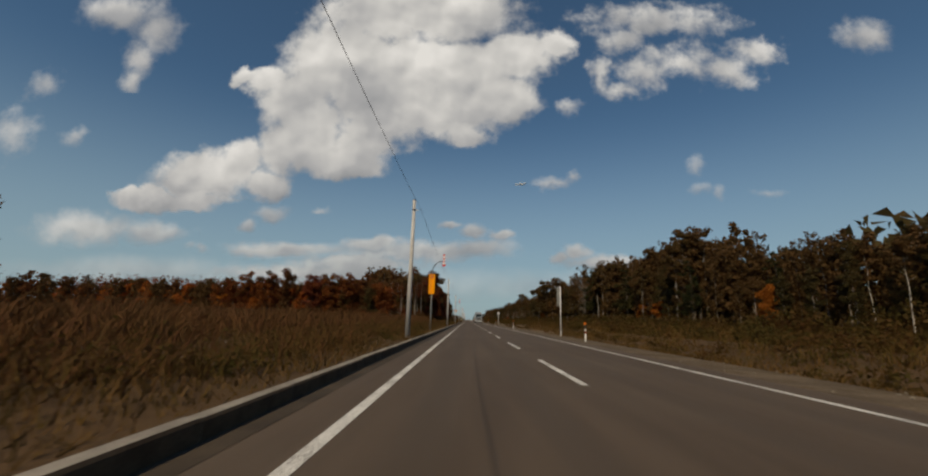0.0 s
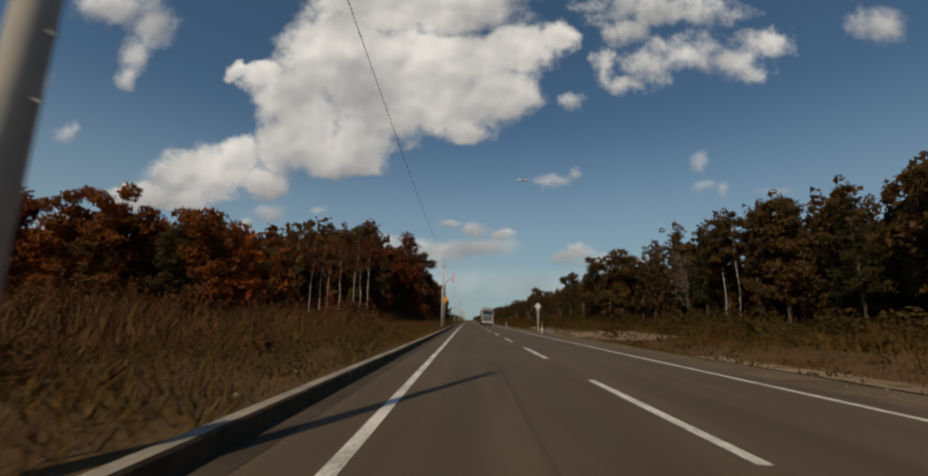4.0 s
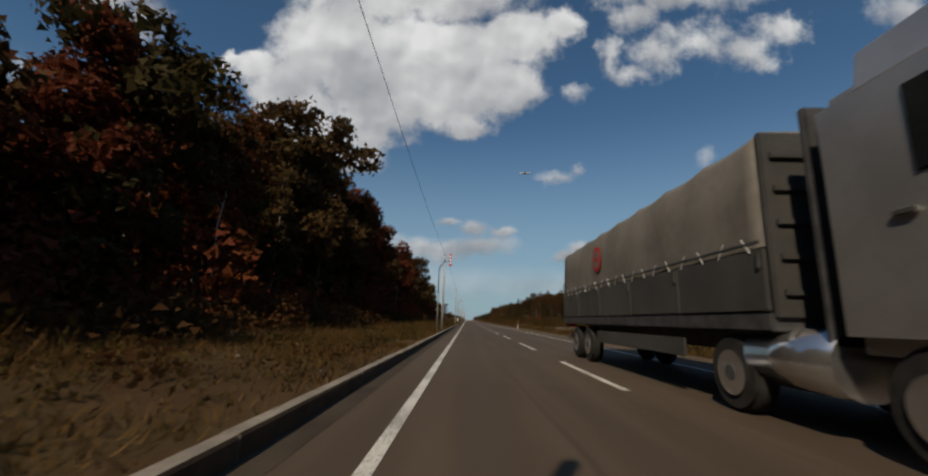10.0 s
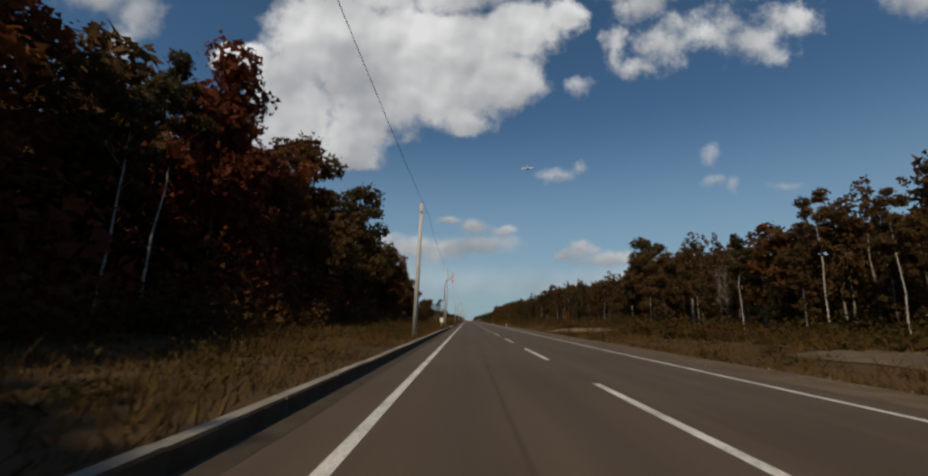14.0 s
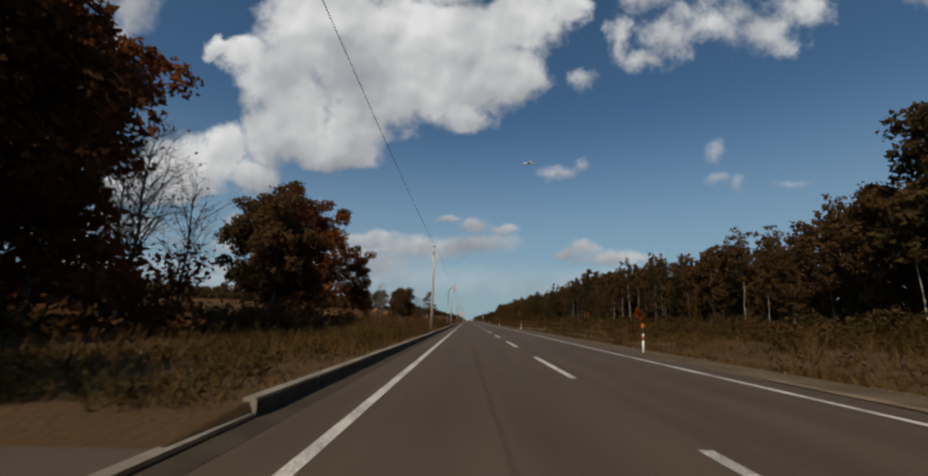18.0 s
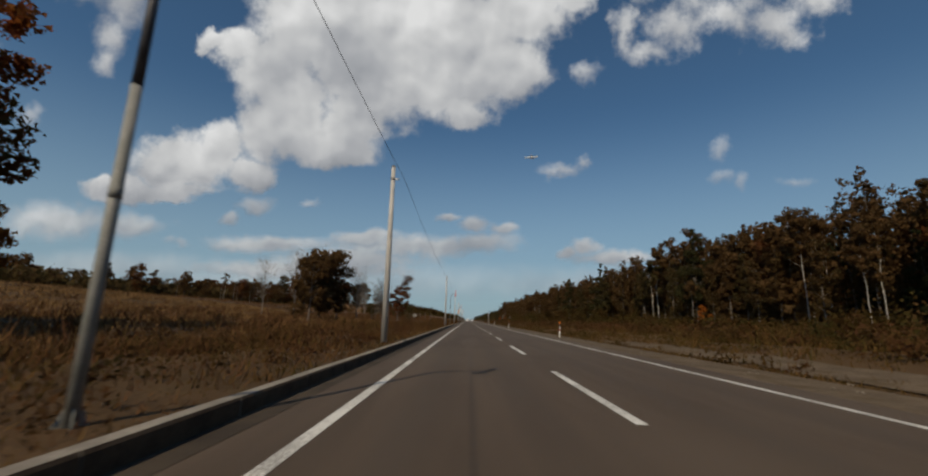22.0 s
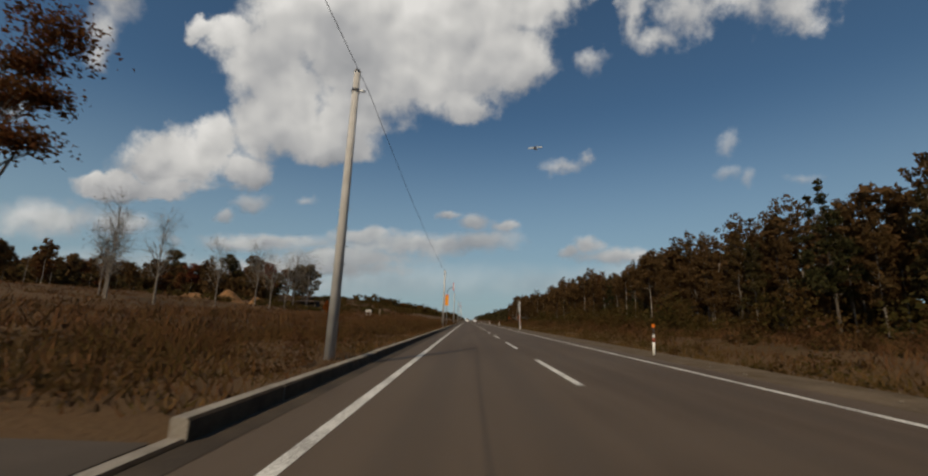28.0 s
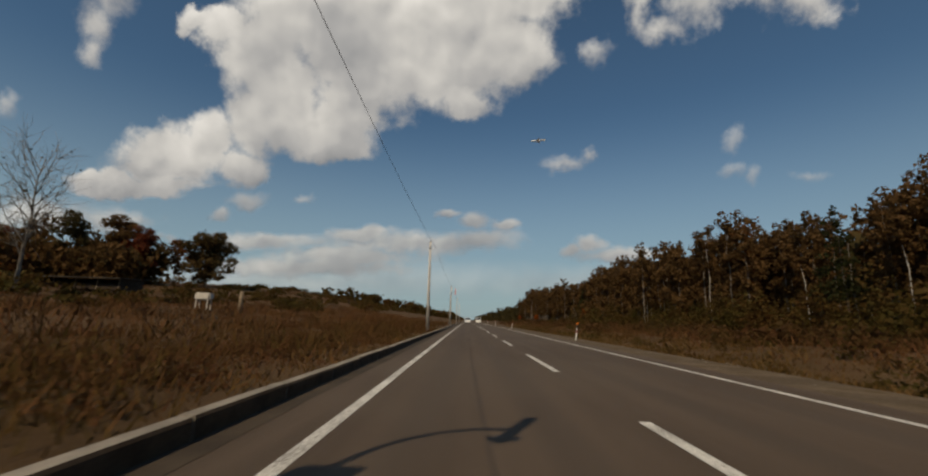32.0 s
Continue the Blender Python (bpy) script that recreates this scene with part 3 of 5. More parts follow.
def clumped_tree(x, y, clumps):
    """A slender forked tree whose leaves sit in separate flat clumps; clumps: x, z, width, depth."""
    g = np.random.default_rng(150)
    root = new("tree")
    tagged(root, "slender forked tree with russet leaves in separate clumps", "tree", "roadside wood")
    verts, faces = tube([(0, 0, -0.3), (0.05, 0, 2.2), (0.12, 0.05, 4.4), (0.3, 0, 6.4), (0.9, 0.1, 8.6), (2.2, 0.1, 10.9)], [0.14, 0.115, 0.10, 0.08, 0.055, 0.03], 9)
    tube([(0.05, 0, 2.6), (0.5, 0.2, 3.9), (1.2, 0.2, 5.3), (1.9, 0.1, 6.6)], [0.08, 0.06, 0.05, 0.03], 6, verts, faces)
    cards = []
    for cx, cz, w, d in clumps:
        for k in range(6):
            a = Vector((0.2 + 0.12 * cx, 0, cz - 1.6))
            b = Vector((cx + g.normal() * w * 0.5, g.normal() * w * 0.5, cz + g.normal() * d * 0.3))
            tube([a, a.lerp(b, 0.5) + Vector((0, 0, 0.15)), b], [0.03, 0.02, 0.008], 4, verts, faces)
        n = int(800 * w)
        c = g.normal(size=(n, 3)) * 0.42
        c[:, 2] += 0.15 * np.sin(c[:, 0] * 6) * np.cos(c[:, 1] * 5)
        cards.append(np.array([cx, 0, cz]) + c * np.array([w, w, d]))
    part("trunk", mesh_of("trunk", verts, faces, BARK, True), BARK, root)
    part("crown", array_mesh("crown", leaf_cards(np.concatenate(cards), 0.11, g, 0.5), 3, RUSSET), RUSSET, root)
    root.matrix_world = pose(x, y, float(land(x, y)))


def tree(kind, x, y, size=1.0, pick=None, single=True, fine=False):
    """One tree of its own, or one more in a joined crowd."""
    opts = kinds[kind]
    root = opts[int(rng.integers(len(opts))) if pick is None else pick]
    turn = rng.uniform(0, 360)
    if single:
        first = root.name not in placed
        placed[root.name] = True
        return stand(root, x, y, size, turn, first)
    m = np.array(pose(x, y, float(land(x, y)), 0, 0, turn) @ Matrix.Scale(size, 4))
    for ob in root.children:
        me = ob.data
        key = (me.name, fine)
        if key not in shapes:
            co = np.empty(len(me.vertices) * 3, np.float32)
            me.vertices.foreach_get("co", co)
            vi = np.empty(len(me.loops), np.int32)
            me.loops.foreach_get("vertex_index", vi)
            n = np.empty(len(me.polygons), np.int32)
            me.polygons.foreach_get("loop_total", n)
            co = co.reshape(-1, 3)
            if "crown" in ob.name:
                keep = co.reshape(-1, 3, 3)[::4 if fine else 10]
                mid = keep.mean(1, keepdims=True)
                shapes[key] = (me.materials[0], ((keep - mid) * (1.5 if fine else 2.5) + mid).reshape(-1, 3))
            else:
                start = np.concatenate([[0], np.cumsum(n)[:-1]])
                four = start[n == 4][:48]
                shapes[key] = (me.materials[0], co[vi[(four[:, None] + np.arange(4)).ravel()]])
        mat, co = shapes[key]
        crowds.setdefault((ob.name.split(".")[0], mat.name), []).append(co @ m[:3, :3].T + m[:3, 3])
    return None


def choose(mix):
    names = list(mix)
    w = np.array([mix[k] for k in names], float)
    return names[rng.choice(len(names), p=w / w.sum())]


# wood beyond the shoulder side, with its edge about 36 m from the road
RIGHT_MIX = {"oak": 1.3, "tall": 7, "birch": 1.3, "pine": 1.1, "russet": 0.1, "bare": 0.25}
HEIGHTS = ([-20, 30, 52, 66, 80, 110, 148, 165, 186, 205, 222, 245, 270, 300, 325, 350, 400, 435, 455, 480, 500, 520, 540, 560, 620, 800],
           [0.76, 0.76, 0.78, 0.92, 1.22, 1.25, 1.24, 0.96, 0.82, 0.94, 1.05, 0.95, 0.90, 0.95, 1.10, 1.09, 1.00, 1.14, 1.14, 0.99, 0.96, 0.95, 0.98, 1.00, 1.05, 1.15])
rng = np.random.default_rng(61)
for y in np.arange(-12, 800, 4.0):
    edge = 35 + 4 * math.sin(y * 0.021) + 3 * math.sin(y * 0.057 + 1)
    grow = float(np.interp(y, *HEIGHTS))
    for row in range(4):
        for step in range(2 if row == 1 else 1):
            k = choose(RIGHT_MIX)
            s = grow * (rng.uniform(0.82, 1.12) if row == 0 else rng.uniform(0.9, 1.1)) * (0.90 if k == "pine" else 1.0)
            tree(k, edge + row * 4.0 + rng.uniform(-1.8, 1.8), y + 2 * step + rng.uniform(-1.5, 1.5), s, single=row == 0 and 24 < y < 540, fine=(row < 2 and y < 640) or (row == 2 and 460 < y < 560))
    if rng.uniform() < 0.25 and 20 < y < 520:
        tree("birch", edge - 2.4 + rng.uniform(-1.2, 0.8), y + rng.uniform(-2, 2), grow * rng.uniform(0.72, 0.9))
    if rng.uniform() < 0.07:
        tree("orange", edge - 1.5 + rng.uniform(-1, 1), y, rng.uniform(0.6, 1.0))

# wood on the kerb side
LEFT_HEIGHTS = ([111, 120, 130, 150, 167, 171, 180, 186, 196, 227, 231, 238, 246, 275, 300], [0.74, 0.86, 1.02, 1.2, 1.2, 0.86, 0.86, 1.2, 1.36, 1.36, 1.00, 1.10, 1.12, 1.06, 1.0])
LEFT_MIX = {"oak": 3.4, "russet": 4.6, "full": 1.6, "birch": 1.0, "tall": 1.5, "bare": 0.12}
rng = np.random.default_rng(62)
for y in np.arange(111, 300, 4.0):
    front = -17.2 - 2.6 * float(ease(y, 184, 194) * (1 - ease(y, 228, 240))) - 26 * float(1 - ease(y, 106, 120)) - 1.5 * math.sin(y * 0.08)
    for row in range(5):
        x = front - row * 4.4 + rng.uniform(-1.5, 1.5)
        if y > 280:
            x -= 4.5
        elif 148 < y < 172:
            x -= 2.4
        tree(choose(LEFT_MIX), x, y + rng.uniform(-1.6, 1.6), rng.uniform(0.92, 1.10) * (0.91 if row == 0 else 0.96) * float(np.interp(y, *LEFT_HEIGHTS)),
             single=row == 0, fine=row < 3)
rng = np.random.default_rng(63)
for x in np.arange(-130, -20, 3.4):
    y0 = 103 + 8 * math.sin(x * 0.05)
    for row in range(3):
        k = choose({"oak": 1.6, "russet": 2.6, "full": 3.5, "orange": 4.2, "birch": 0.2})
        tree(k, x + rng.uniform(-1.5, 1.5), y0 + row * 5 + rng.uniform(-1.5, 1.5), rng.uniform(0.60, 0.72) * (1.5 if k == "orange" else 1.0), single=row == 0 and x > -62, fine=row < 2 and x > -70)
rng = np.random.default_rng(64)
for x, y, k, s in ((-56, 42, "russet", 0.9), (-61, 40, "russet", 1.0), (-63, 46, "oak", 0.9),
                   (-16.5, 300, "grove", 0.92), (-20, 297, "grove", 1.05), (-21, 303.5, "grove", 1.05), (-19.4, 305.8, "grove", 0.98), (-25, 300, "grove", 1.1), (-26, 307, "grove", 1.1), (-17.2, 303.0, "full", 0.72),
                   (-20.8, 311.5, "bare", 1.05), (-18.6, 312.5, "bare", 0.95), (-23.2, 313, "bare", 1.0), (-16.0, 318.5, "oak", 0.90), (-17.6, 322, "full", 0.92), (-19.2, 320.5, "oak", 0.92), (-15.2, 321, "russet", 0.62), (-18.5, 325, "russet", 0.7), (-15.6, 325.5, "orange", 0.7),
                   (-26.0, 339, "oak", 0.95), (-21, 332, "russet", 0.8), (-28.5, 357, "orange", 1.2), (-21.6, 368.5, "orange", 0.9),
                   (-16.8, 409, "bare", 0.75), (-19.8, 400, "wide", 0.72), (-29, 418, "bare", 0.9), (-31, 412, "bare", 0.6), (-16, 420.5, "sprig", 0.78), (-16.9, 421.2, "sprig", 0.66), (-17.6, 421.5, "wide", 0.40), (-13.4, 421.5, "wide", 0.58),
                   (-14.2, 442, "wide", 0.5), (-14, 428, "wide", 0.55), (-42.3, 554.5, "bare", 1.25), (-45, 548, "bare", 0.9),
                   (-74, 631, "dome", 0.95), (-40, 530, "bare", 0.8), (-39.8, 500, "bare", 0.85), (-46, 500, "bare", 0.95), (-48.5, 503, "bare", 0.9), (-44, 498, "bare", 0.75), (-41.5, 515, "bare", 0.8), (-48, 540, "bare", 1.0), (-52, 506, "bare", 0.9), (-43.5, 549, "bare", 1.0), (-34, 545, "orange", 0.5)):
    tree(k, x, y, s)
for k in range(7):
    tree("sapling", -14.5 - 1.4 * k + rng.uniform(-1, 1), 116 - 0.7 * k + rng.uniform(-3, 3), rng.uniform(0.8, 1.0))
clumped_tree(-20.3, 463.9, [(2.3, 10.9, 1.5, 1.1), (1.5, 9.6, 1.0, 0.6), (0.3, 8.4, 1.35, 0.75), (2.2, 8.3, 1.1, 0.55), (1.8, 6.6, 1.2, 0.6)])
tree("full", -25.7, 356, 1.3, pick=2), tree("full", -33, 356, 1.2, pick=1), tree("full", -23.5, 367.5, 0.9, pick=2), tree("dome", -20.6, 405.5, 0.60), tree("wide", -18.6, 406, 0.95, pick=1)
# far tree line behind the open field
rng = np.random.default_rng(65)
for y in np.arange(325, 610, 5.0):
    x = -112 - 14 * math.sin(y * 0.02) - 8 * math.sin(y * 0.07)
    for row in range(2):
        tree(choose({"oak": 4, "russet": 2, "birch": 1, "bare": 2}), x - row * 6 + rng.uniform(-3, 3), y + rng.uniform(-3, 3), rng.uniform(0.52, 0.78), single=False)
for x in np.arange(-220, -78, 4.6):
    for row in range(2):
        tree(choose({"oak": 5, "russet": 4, "tall": 1, "bare": 1}), x + rng.uniform(-2, 2), 612 + 9 * math.sin(x * 0.06) + 6 * row + rng.uniform(-2, 2), rng.uniform(0.86, 1.06), single=row == 0 and x > -120)
for k, ((piece, mat), lots) in enumerate(sorted(crowds.items())):
    name = "wood_crowns" if piece == "crown" else "wood_trunks"
    ob = new(name, array_mesh(name, np.concatenate(lots), 3 if piece == "crown" else 4, bpy.data.materials[mat]))
    tagged(ob, "massed autumn crowns deeper in the wood" if piece == "crown" else "massed trunks deeper in the wood", "woods", kind="stuff")
for opts in kinds.values():
    for root in opts:
        if root.name not in placed:
            for o in (*root.children, root):
                bpy.data.objects.remove(o)


# ---- undergrowth, grass and far woods ----
def scatter(count, x0, x1, y0, y1, rng):
    return rng.uniform(x0, x1, count), rng.uniform(y0, y1, count)


def clear(x, y):
    """True where plants may grow."""
    ok = np.ones(len(x), bool)
    for a, b in SIDE_ROADS:
        ok &= ~((y > a - 0.6) & (y < b + 0.6) & (x < 0) & (x > -15.5))
    for a, b, c, d in BARE:
        ok &= ~((x > a) & (x < b) & (y > c) & (y < d) & (np.sin(x * 2.3 + y * 1.1) * np.sin(y * 0.9 - x) < 0.55))
    return ok


BARE = [(5.7, 19, 98, 122), (6.2, 10.5, 58, 86), (13, 19, 216, 246), (4.5, 24, 283, 299), (9, 11.5, 332, 388), (10.5, 13.5, 118, 148), (-42, -10.0, 453.0, 456.4), (-26, -13, 293.2, 298.6)]


def blades(name, x, y, tall, wide, material, seed, label):
    g = np.random.default_rng(seed)
    ok = clear(x, y)
    x, y = x[ok], y[ok]
    n = len(x)
    h = tall * g.uniform(0.45, 1.25, n) * (0.75 + 0.5 * np.sin(x * 0.9 + np.sin(y * 0.37) * 2) * np.sin(y * 0.31))
    w = g.uniform(0, 2 * np.pi, n)
    bend = g.normal(size=(n, 2)) * 0.55 * h[:, None]
    z = land(x, y) - 0.03
    v = np.empty((n, 3, 3))
    dx, dy = np.cos(w) * wide * g.uniform(0.6, 1.5, n), np.sin(w) * wide * g.uniform(0.6, 1.5, n)
    v[:, 0], v[:, 1] = np.stack([x - dx, y - dy, z], 1), np.stack([x + dx, y + dy, z], 1)
    v[:, 2] = np.stack([x + bend[:, 0], y + bend[:, 1], z + h], 1)
    ob = new(name, array_mesh(name, v.reshape(-1, 3), 3, material))
    return tagged(ob, label, "grass", kind="stuff")


def tufts(count, each, x0, x1, y0, y1, seed, spread=0.16):
    g = np.random.default_rng(seed)
    cx, cy = scatter(count, x0, x1, y0, y1, g)
    x = np.repeat(cx, each) + g.normal(size=count * each) * spread
    y = np.repeat(cy, each) + g.normal(size=count * each) * spread
    return x, y


x, y = tufts(34000, 8, -11.5, -4.82, -2, 560, 1, 0.25)
for ok, tone, k in ((y < 318, GRASS, 0), (y >= 318, GRASS, 30), (y >= 318, REEDS, 40)):
    ok &= x < -4.86
    if k:
        ok &= (np.arange(len(x)) // 8 % 2 == 0) == (k == 30)
    blades("verge_grass", x[ok], y[ok], 0.27, 0.014, tone, 2 + k, "dry yellow-green grass on the verge behind the kerb" if k < 40 else "dry russet grass on the verge behind the kerb")
x, y = tufts(17000, 8, -40, -8, 0, 640, 3, 0.5)
blades("field_grass", x, y, 0.40, 0.026, REEDS, 4, "tall russet-brown grass on the open field")
x, y = tufts(6500, 11, -46, -11, 0, 110, 11, 0.55)
blades("tall_brush", x, y, 1.55, 0.022, REEDS, 12, "tall russet reeds and brush beside the verge")
for y0, y1, tone, k in ((0, 410, OLIVE, 0), (410, 620, REEDS, 40)):
    n = int(6.2 * (y1 - y0))
    x, y = tufts(n, 11, 15, 34, y0, y1, 13 + k, 0.6)
    blades("slope_reeds", x, y, 1.3, 0.024, tone, 14 + k, "tall brown-green reeds under the edge of the wood" if k == 0 else "tall rusty reeds under the edge of the wood")
for tone, k, y0, y1, n in ((OLIVE, 0, 326, 600, 2700), (RUST_STALKS, 40, 326, 600, 2700), (OLIVE, 0, 0, 114, 1200), (RUST_STALKS, 40, 0, 114, 2000), (OLIVE, 20, 114, 326, 2600)):
    x, y = tufts(n, 12, -15, -6.0, y0, y1, 45 + k, 0.35)
    blades("verge_stalks", x, y, 0.62, 0.011, tone, 46 + k, "thin olive stalks in tall weeds behind the verge" if k < 40 else "thin dark russet stalks in tall weeds behind the verge")
x, y = tufts(2600, 10, -34, -12, 330, 640, 15, 0.6)
blades("field_reeds", x, y, 1.05, 0.030, REEDS, 16, "tall russet reeds on the field")
x, y = tufts(16000, 7, 6.3, 14, -2, 620, 5)
blades("ditch_grass", x, y, 0.34, 0.02, GRASS, 6, "dry grass in the shallow ditch beside the shoulder")
for y0, y1, tone, k in ((-2, 410, OLIVE, 0), (410, 700, REEDS, 40)):
    n = int(20 * (y1 - y0))
    x, y = tufts(n, 8, 11, 36, y0, y1, 7 + k, 0.3)
    blades("slope_grass", x, y, 0.7, 0.026, tone, 8 + k, "tall brown-green grass below the edge of the wood" if k == 0 else "tall rusty grass below the edge of the wood")
x, y = tufts(9000, 6, -110, -36, 320, 760, 9, 0.4)
blades("far_field_grass", x, y, 0.55, 0.06, REEDS, 10, "brown dry grass of the far field")

x, y = tufts(11000, 6, -75, -12, 332, 440, 17, 0.5)
blades("field_straw", x, y, 0.42, 0.04, STRAW, 18, "pale straw-coloured dry grass on the open field")
x, y = tufts(9000, 9, -10.0, -4.78, 0, 540, 19, 0.2)
blades("short_verge_grass", x[x < -4.84], y[x < -4.84], 0.14, 0.013, OLIVE, 20, "short olive grass close behind the kerb")


def bushes(name, places, material, seed, label, per=70, size=0.16):
    """Low bushes as clumps of leaf sprays; places: x, y, radius, height."""
    g = np.random.default_rng(seed)
    out = []
    ok = clear(places[:, 0], places[:, 1])
    for (x, y, r, h), z in zip(places[ok], land(places[ok, 0], places[ok, 1])):
        k = int(1.2 * per * g.uniform(0.7, 1.3))
        if size < 0.1:
            d = g.normal(size=(k, 3)) * 0.42
            d[:, 2] = np.abs(g.normal(size=k)) * 0.55
            out.append(leaf_cards(np.array([x, y, z]) + d * np.array([r, r, h]), size, g))
            continue
        heads = 3 if h < 4 else 6
        c = np.stack([x + g.normal(size=heads) * 0.4 * r, y + g.normal(size=heads) * 0.4 * r, z + h * g.uniform(0.15, 0.6 if h < 4 else 0.85, heads)], 1)
        out.append(clump_cards(c, np.full(heads, 0.62 * r) * g.uniform(0.7, 1.2, heads), g, 30, k // heads, size * 0.72, min(1.3, 0.8 * h / r), 0.17))
    ob = new(name, array_mesh(name, np.concatenate(out), 3, material))
    return tagged(ob, label, "bushes", kind="stuff")


g = np.random.default_rng(21)
for y0, y1, tone, k in ((0, 318, WEEDS, 0), (318, 590, RUST, 40)):
    n = int(4.2 * (y1 - y0))
    bushes("verge_weeds", np.stack([-5.3 - np.abs(g.normal(size=n)) * 3.2, g.uniform(y0, y1, n), g.uniform(0.25, 0.6, n), g.uniform(0.25, 0.55, n)], 1), tone, 27 + k, "clumps of green and brown weeds behind the kerb" if k == 0 else "clumps of rusty weeds behind the kerb", 52, 0.045)
n = 900
bushes("ditch_weeds", np.stack([g.uniform(6.6, 17, n), g.uniform(0, 620, n), g.uniform(0.4, 0.9, n), g.uniform(0.3, 0.7, n)], 1), BRUSH, 28, "brown weeds in the ditch", 50, 0.085)
for y0, y1, tone, k in ((-5, 330, BRUSH, 0), (330, 720, RUST, 40)):
    n = int(1.25 * (y1 - y0))
    bushes("slope_brush", np.stack([g.uniform(14, 35, n), g.uniform(y0, y1, n), g.uniform(0.9, 2.2, n), g.uniform(0.6, 1.7, n)], 1), tone, 22 + k, "olive and brown brush below the edge of the wood" if k == 0 else "rusty brown brush below the edge of the wood", 110, 0.13)
n = 740
yy = g.uniform(-8, 640, n)
xx = 35 + 4 * np.sin(yy * 0.021) + 3 * np.sin(yy * 0.057 + 1) - 1 - np.abs(g.normal(size=n)) * 4.5
lush = 0.80 + 0.6 * ease(yy, 420, 460) + 0.3 * (1 - ease(yy, 200, 240))
bushes("wood_edge_thicket", np.stack([xx, yy, g.uniform(1.2, 2.2, n), g.uniform(1.6, 3.6, n) * lush], 1), BRUSH, 39, "olive and russet shrubs hiding the foot of the wood", 130, 0.15)
n = 430
yy = g.uniform(-8, 640, n)
xx = 36.5 + 4 * np.sin(yy * 0.021) + 3 * np.sin(yy * 0.057 + 1) + g.uniform(-1.5, 6, n)
bushes("wood_saplings", np.stack([xx, yy, g.uniform(1.1, 1.9, n), g.uniform(4.1, 8.0, n)], 1), GREEN_BROWN, 44, "slender brown-green saplings filling the edge of the wood", 180, 0.17)
n = 650
bushes("wood_undergrowth", np.stack([g.uniform(32, 46, n), g.uniform(-8, 800, n), g.uniform(1.2, 2.4, n), g.uniform(1.2, 3.0, n)], 1), GREEN_BROWN, 23, "dark undergrowth among the trunks of the wood", 60, 0.34)
n = 520
yy = g.uniform(108, 330, n)
xx = -12.0 - 26 * (1 - ease(yy, 106, 120)) - np.abs(g.normal(size=n)) * 7
bushes("kerb_side_undergrowth", np.stack([xx, yy, g.uniform(0.8, 1.8, n), g.uniform(0.8, 2.2, n)], 1), RUSSET, 24, "russet undergrowth at the edge of the wood", 115, 0.15)
n = 330
yy = np.concatenate([g.uniform(112, 282, 290), g.uniform(296, 312, 40)])
xx = -15.5 - 26 * (1 - ease(yy, 106, 120)) - np.abs(g.normal(size=n)) * 7
bushes("wood_understorey", np.stack([xx, yy, g.uniform(1.4, 2.6, n), g.uniform(2.5, 5.0, n)], 1), RUSSET, 40, "tall russet saplings between the trunks of the wood", 150, 0.17)
n = 320
xx = g.uniform(-130, -13, n)
bushes("wood_corner_brush", np.stack([xx, 98 + 8 * np.sin(xx * 0.05) + g.normal(size=n) * 2.5 + 14 * ease(xx, -26, -12), g.uniform(1.2, 2.4, n), g.uniform(1.2, 2.8, n)], 1), RUSSET, 29, "russet brush hiding the foot of the wood", 130, 0.17)
n = 420
bushes("field_weeds", np.stack([g.uniform(-34, -7, n), g.uniform(0, 640, n), g.uniform(0.3, 0.9, n), g.uniform(0.3, 0.9, n)], 1), RUST, 25, "low weeds in the field", 60, 0.09)
n = 300
bushes("hedge_brush", np.stack([-30 - g.uniform(0, 45, n), g.uniform(540, 900, n), g.uniform(1.5, 3.0, n), g.uniform(0.9, 2.0, n)], 1), BRUSH, 26, "brown scrub over the field", 60, 0.3)


def woods(name, x0, x1, y0, y1, tall, count, material, seed, label, size=0.9):
    g = np.random.default_rng(seed)
    cx, cy = scatter(count, x0, x1, y0, y1, g)
    top = tall * g.uniform(0.65, 1.1, count)
    k = 70
    c = np.stack([np.repeat(cx, k), np.repeat(cy, k), np.repeat(land(cx, cy), k)], 1)
    d = g.normal(size=(count * k, 3)) * np.array([1.7, 1.7, 0])
    d[:, 2] = np.repeat(top, k) * g.beta(1.15, 1.25, count * k)
    ob = new(name, array_mesh(name, leaf_cards(c + d, size * 0.85, g), 3, material))
    return tagged(ob, label, "woods", kind="stuff")


woods("inner_wood", 47, 64, -30, 820, 13, 1500, GREEN_BROWN, 31, "dense brown-green depth of the wood", 1.1)
woods("far_wood", 34, 70, 800, 2400, 14, 700, GREEN_BROWN, 32, "far brown-green wood along the road", 1.6)
woods("inner_wood_kerb_side", -52, -34, 126, 292, 11, 900, RUSSET, 33, "dense russet depth of the wood", 0.5)
woods("far_thicket", -90, -16, 760, 2400, 7, 500, BRUSH, 34, "far brown thicket beside the road", 1.6)
woods("field_end_wood", -420, -150, 300, 900, 9, 420, GREEN_BROWN, 35, "distant wood at the end of the field", 1.6)
woods("inner_wood_corner", -130, -40, 116, 140, 10, 300, RUSSET, 36, "dense russet wood behind its edge", 0.42)
woods("field_edge_thicket", -132, -104, 325, 625, 6, 420, GREEN_BROWN, 37, "continuous dark thicket along the far edge of the field", 0.9)
woods("field_end_thicket", -210, -82, 610, 628, 10, 520, GREEN_BROWN, 38, "dark thicket under the far trees", 0.9)


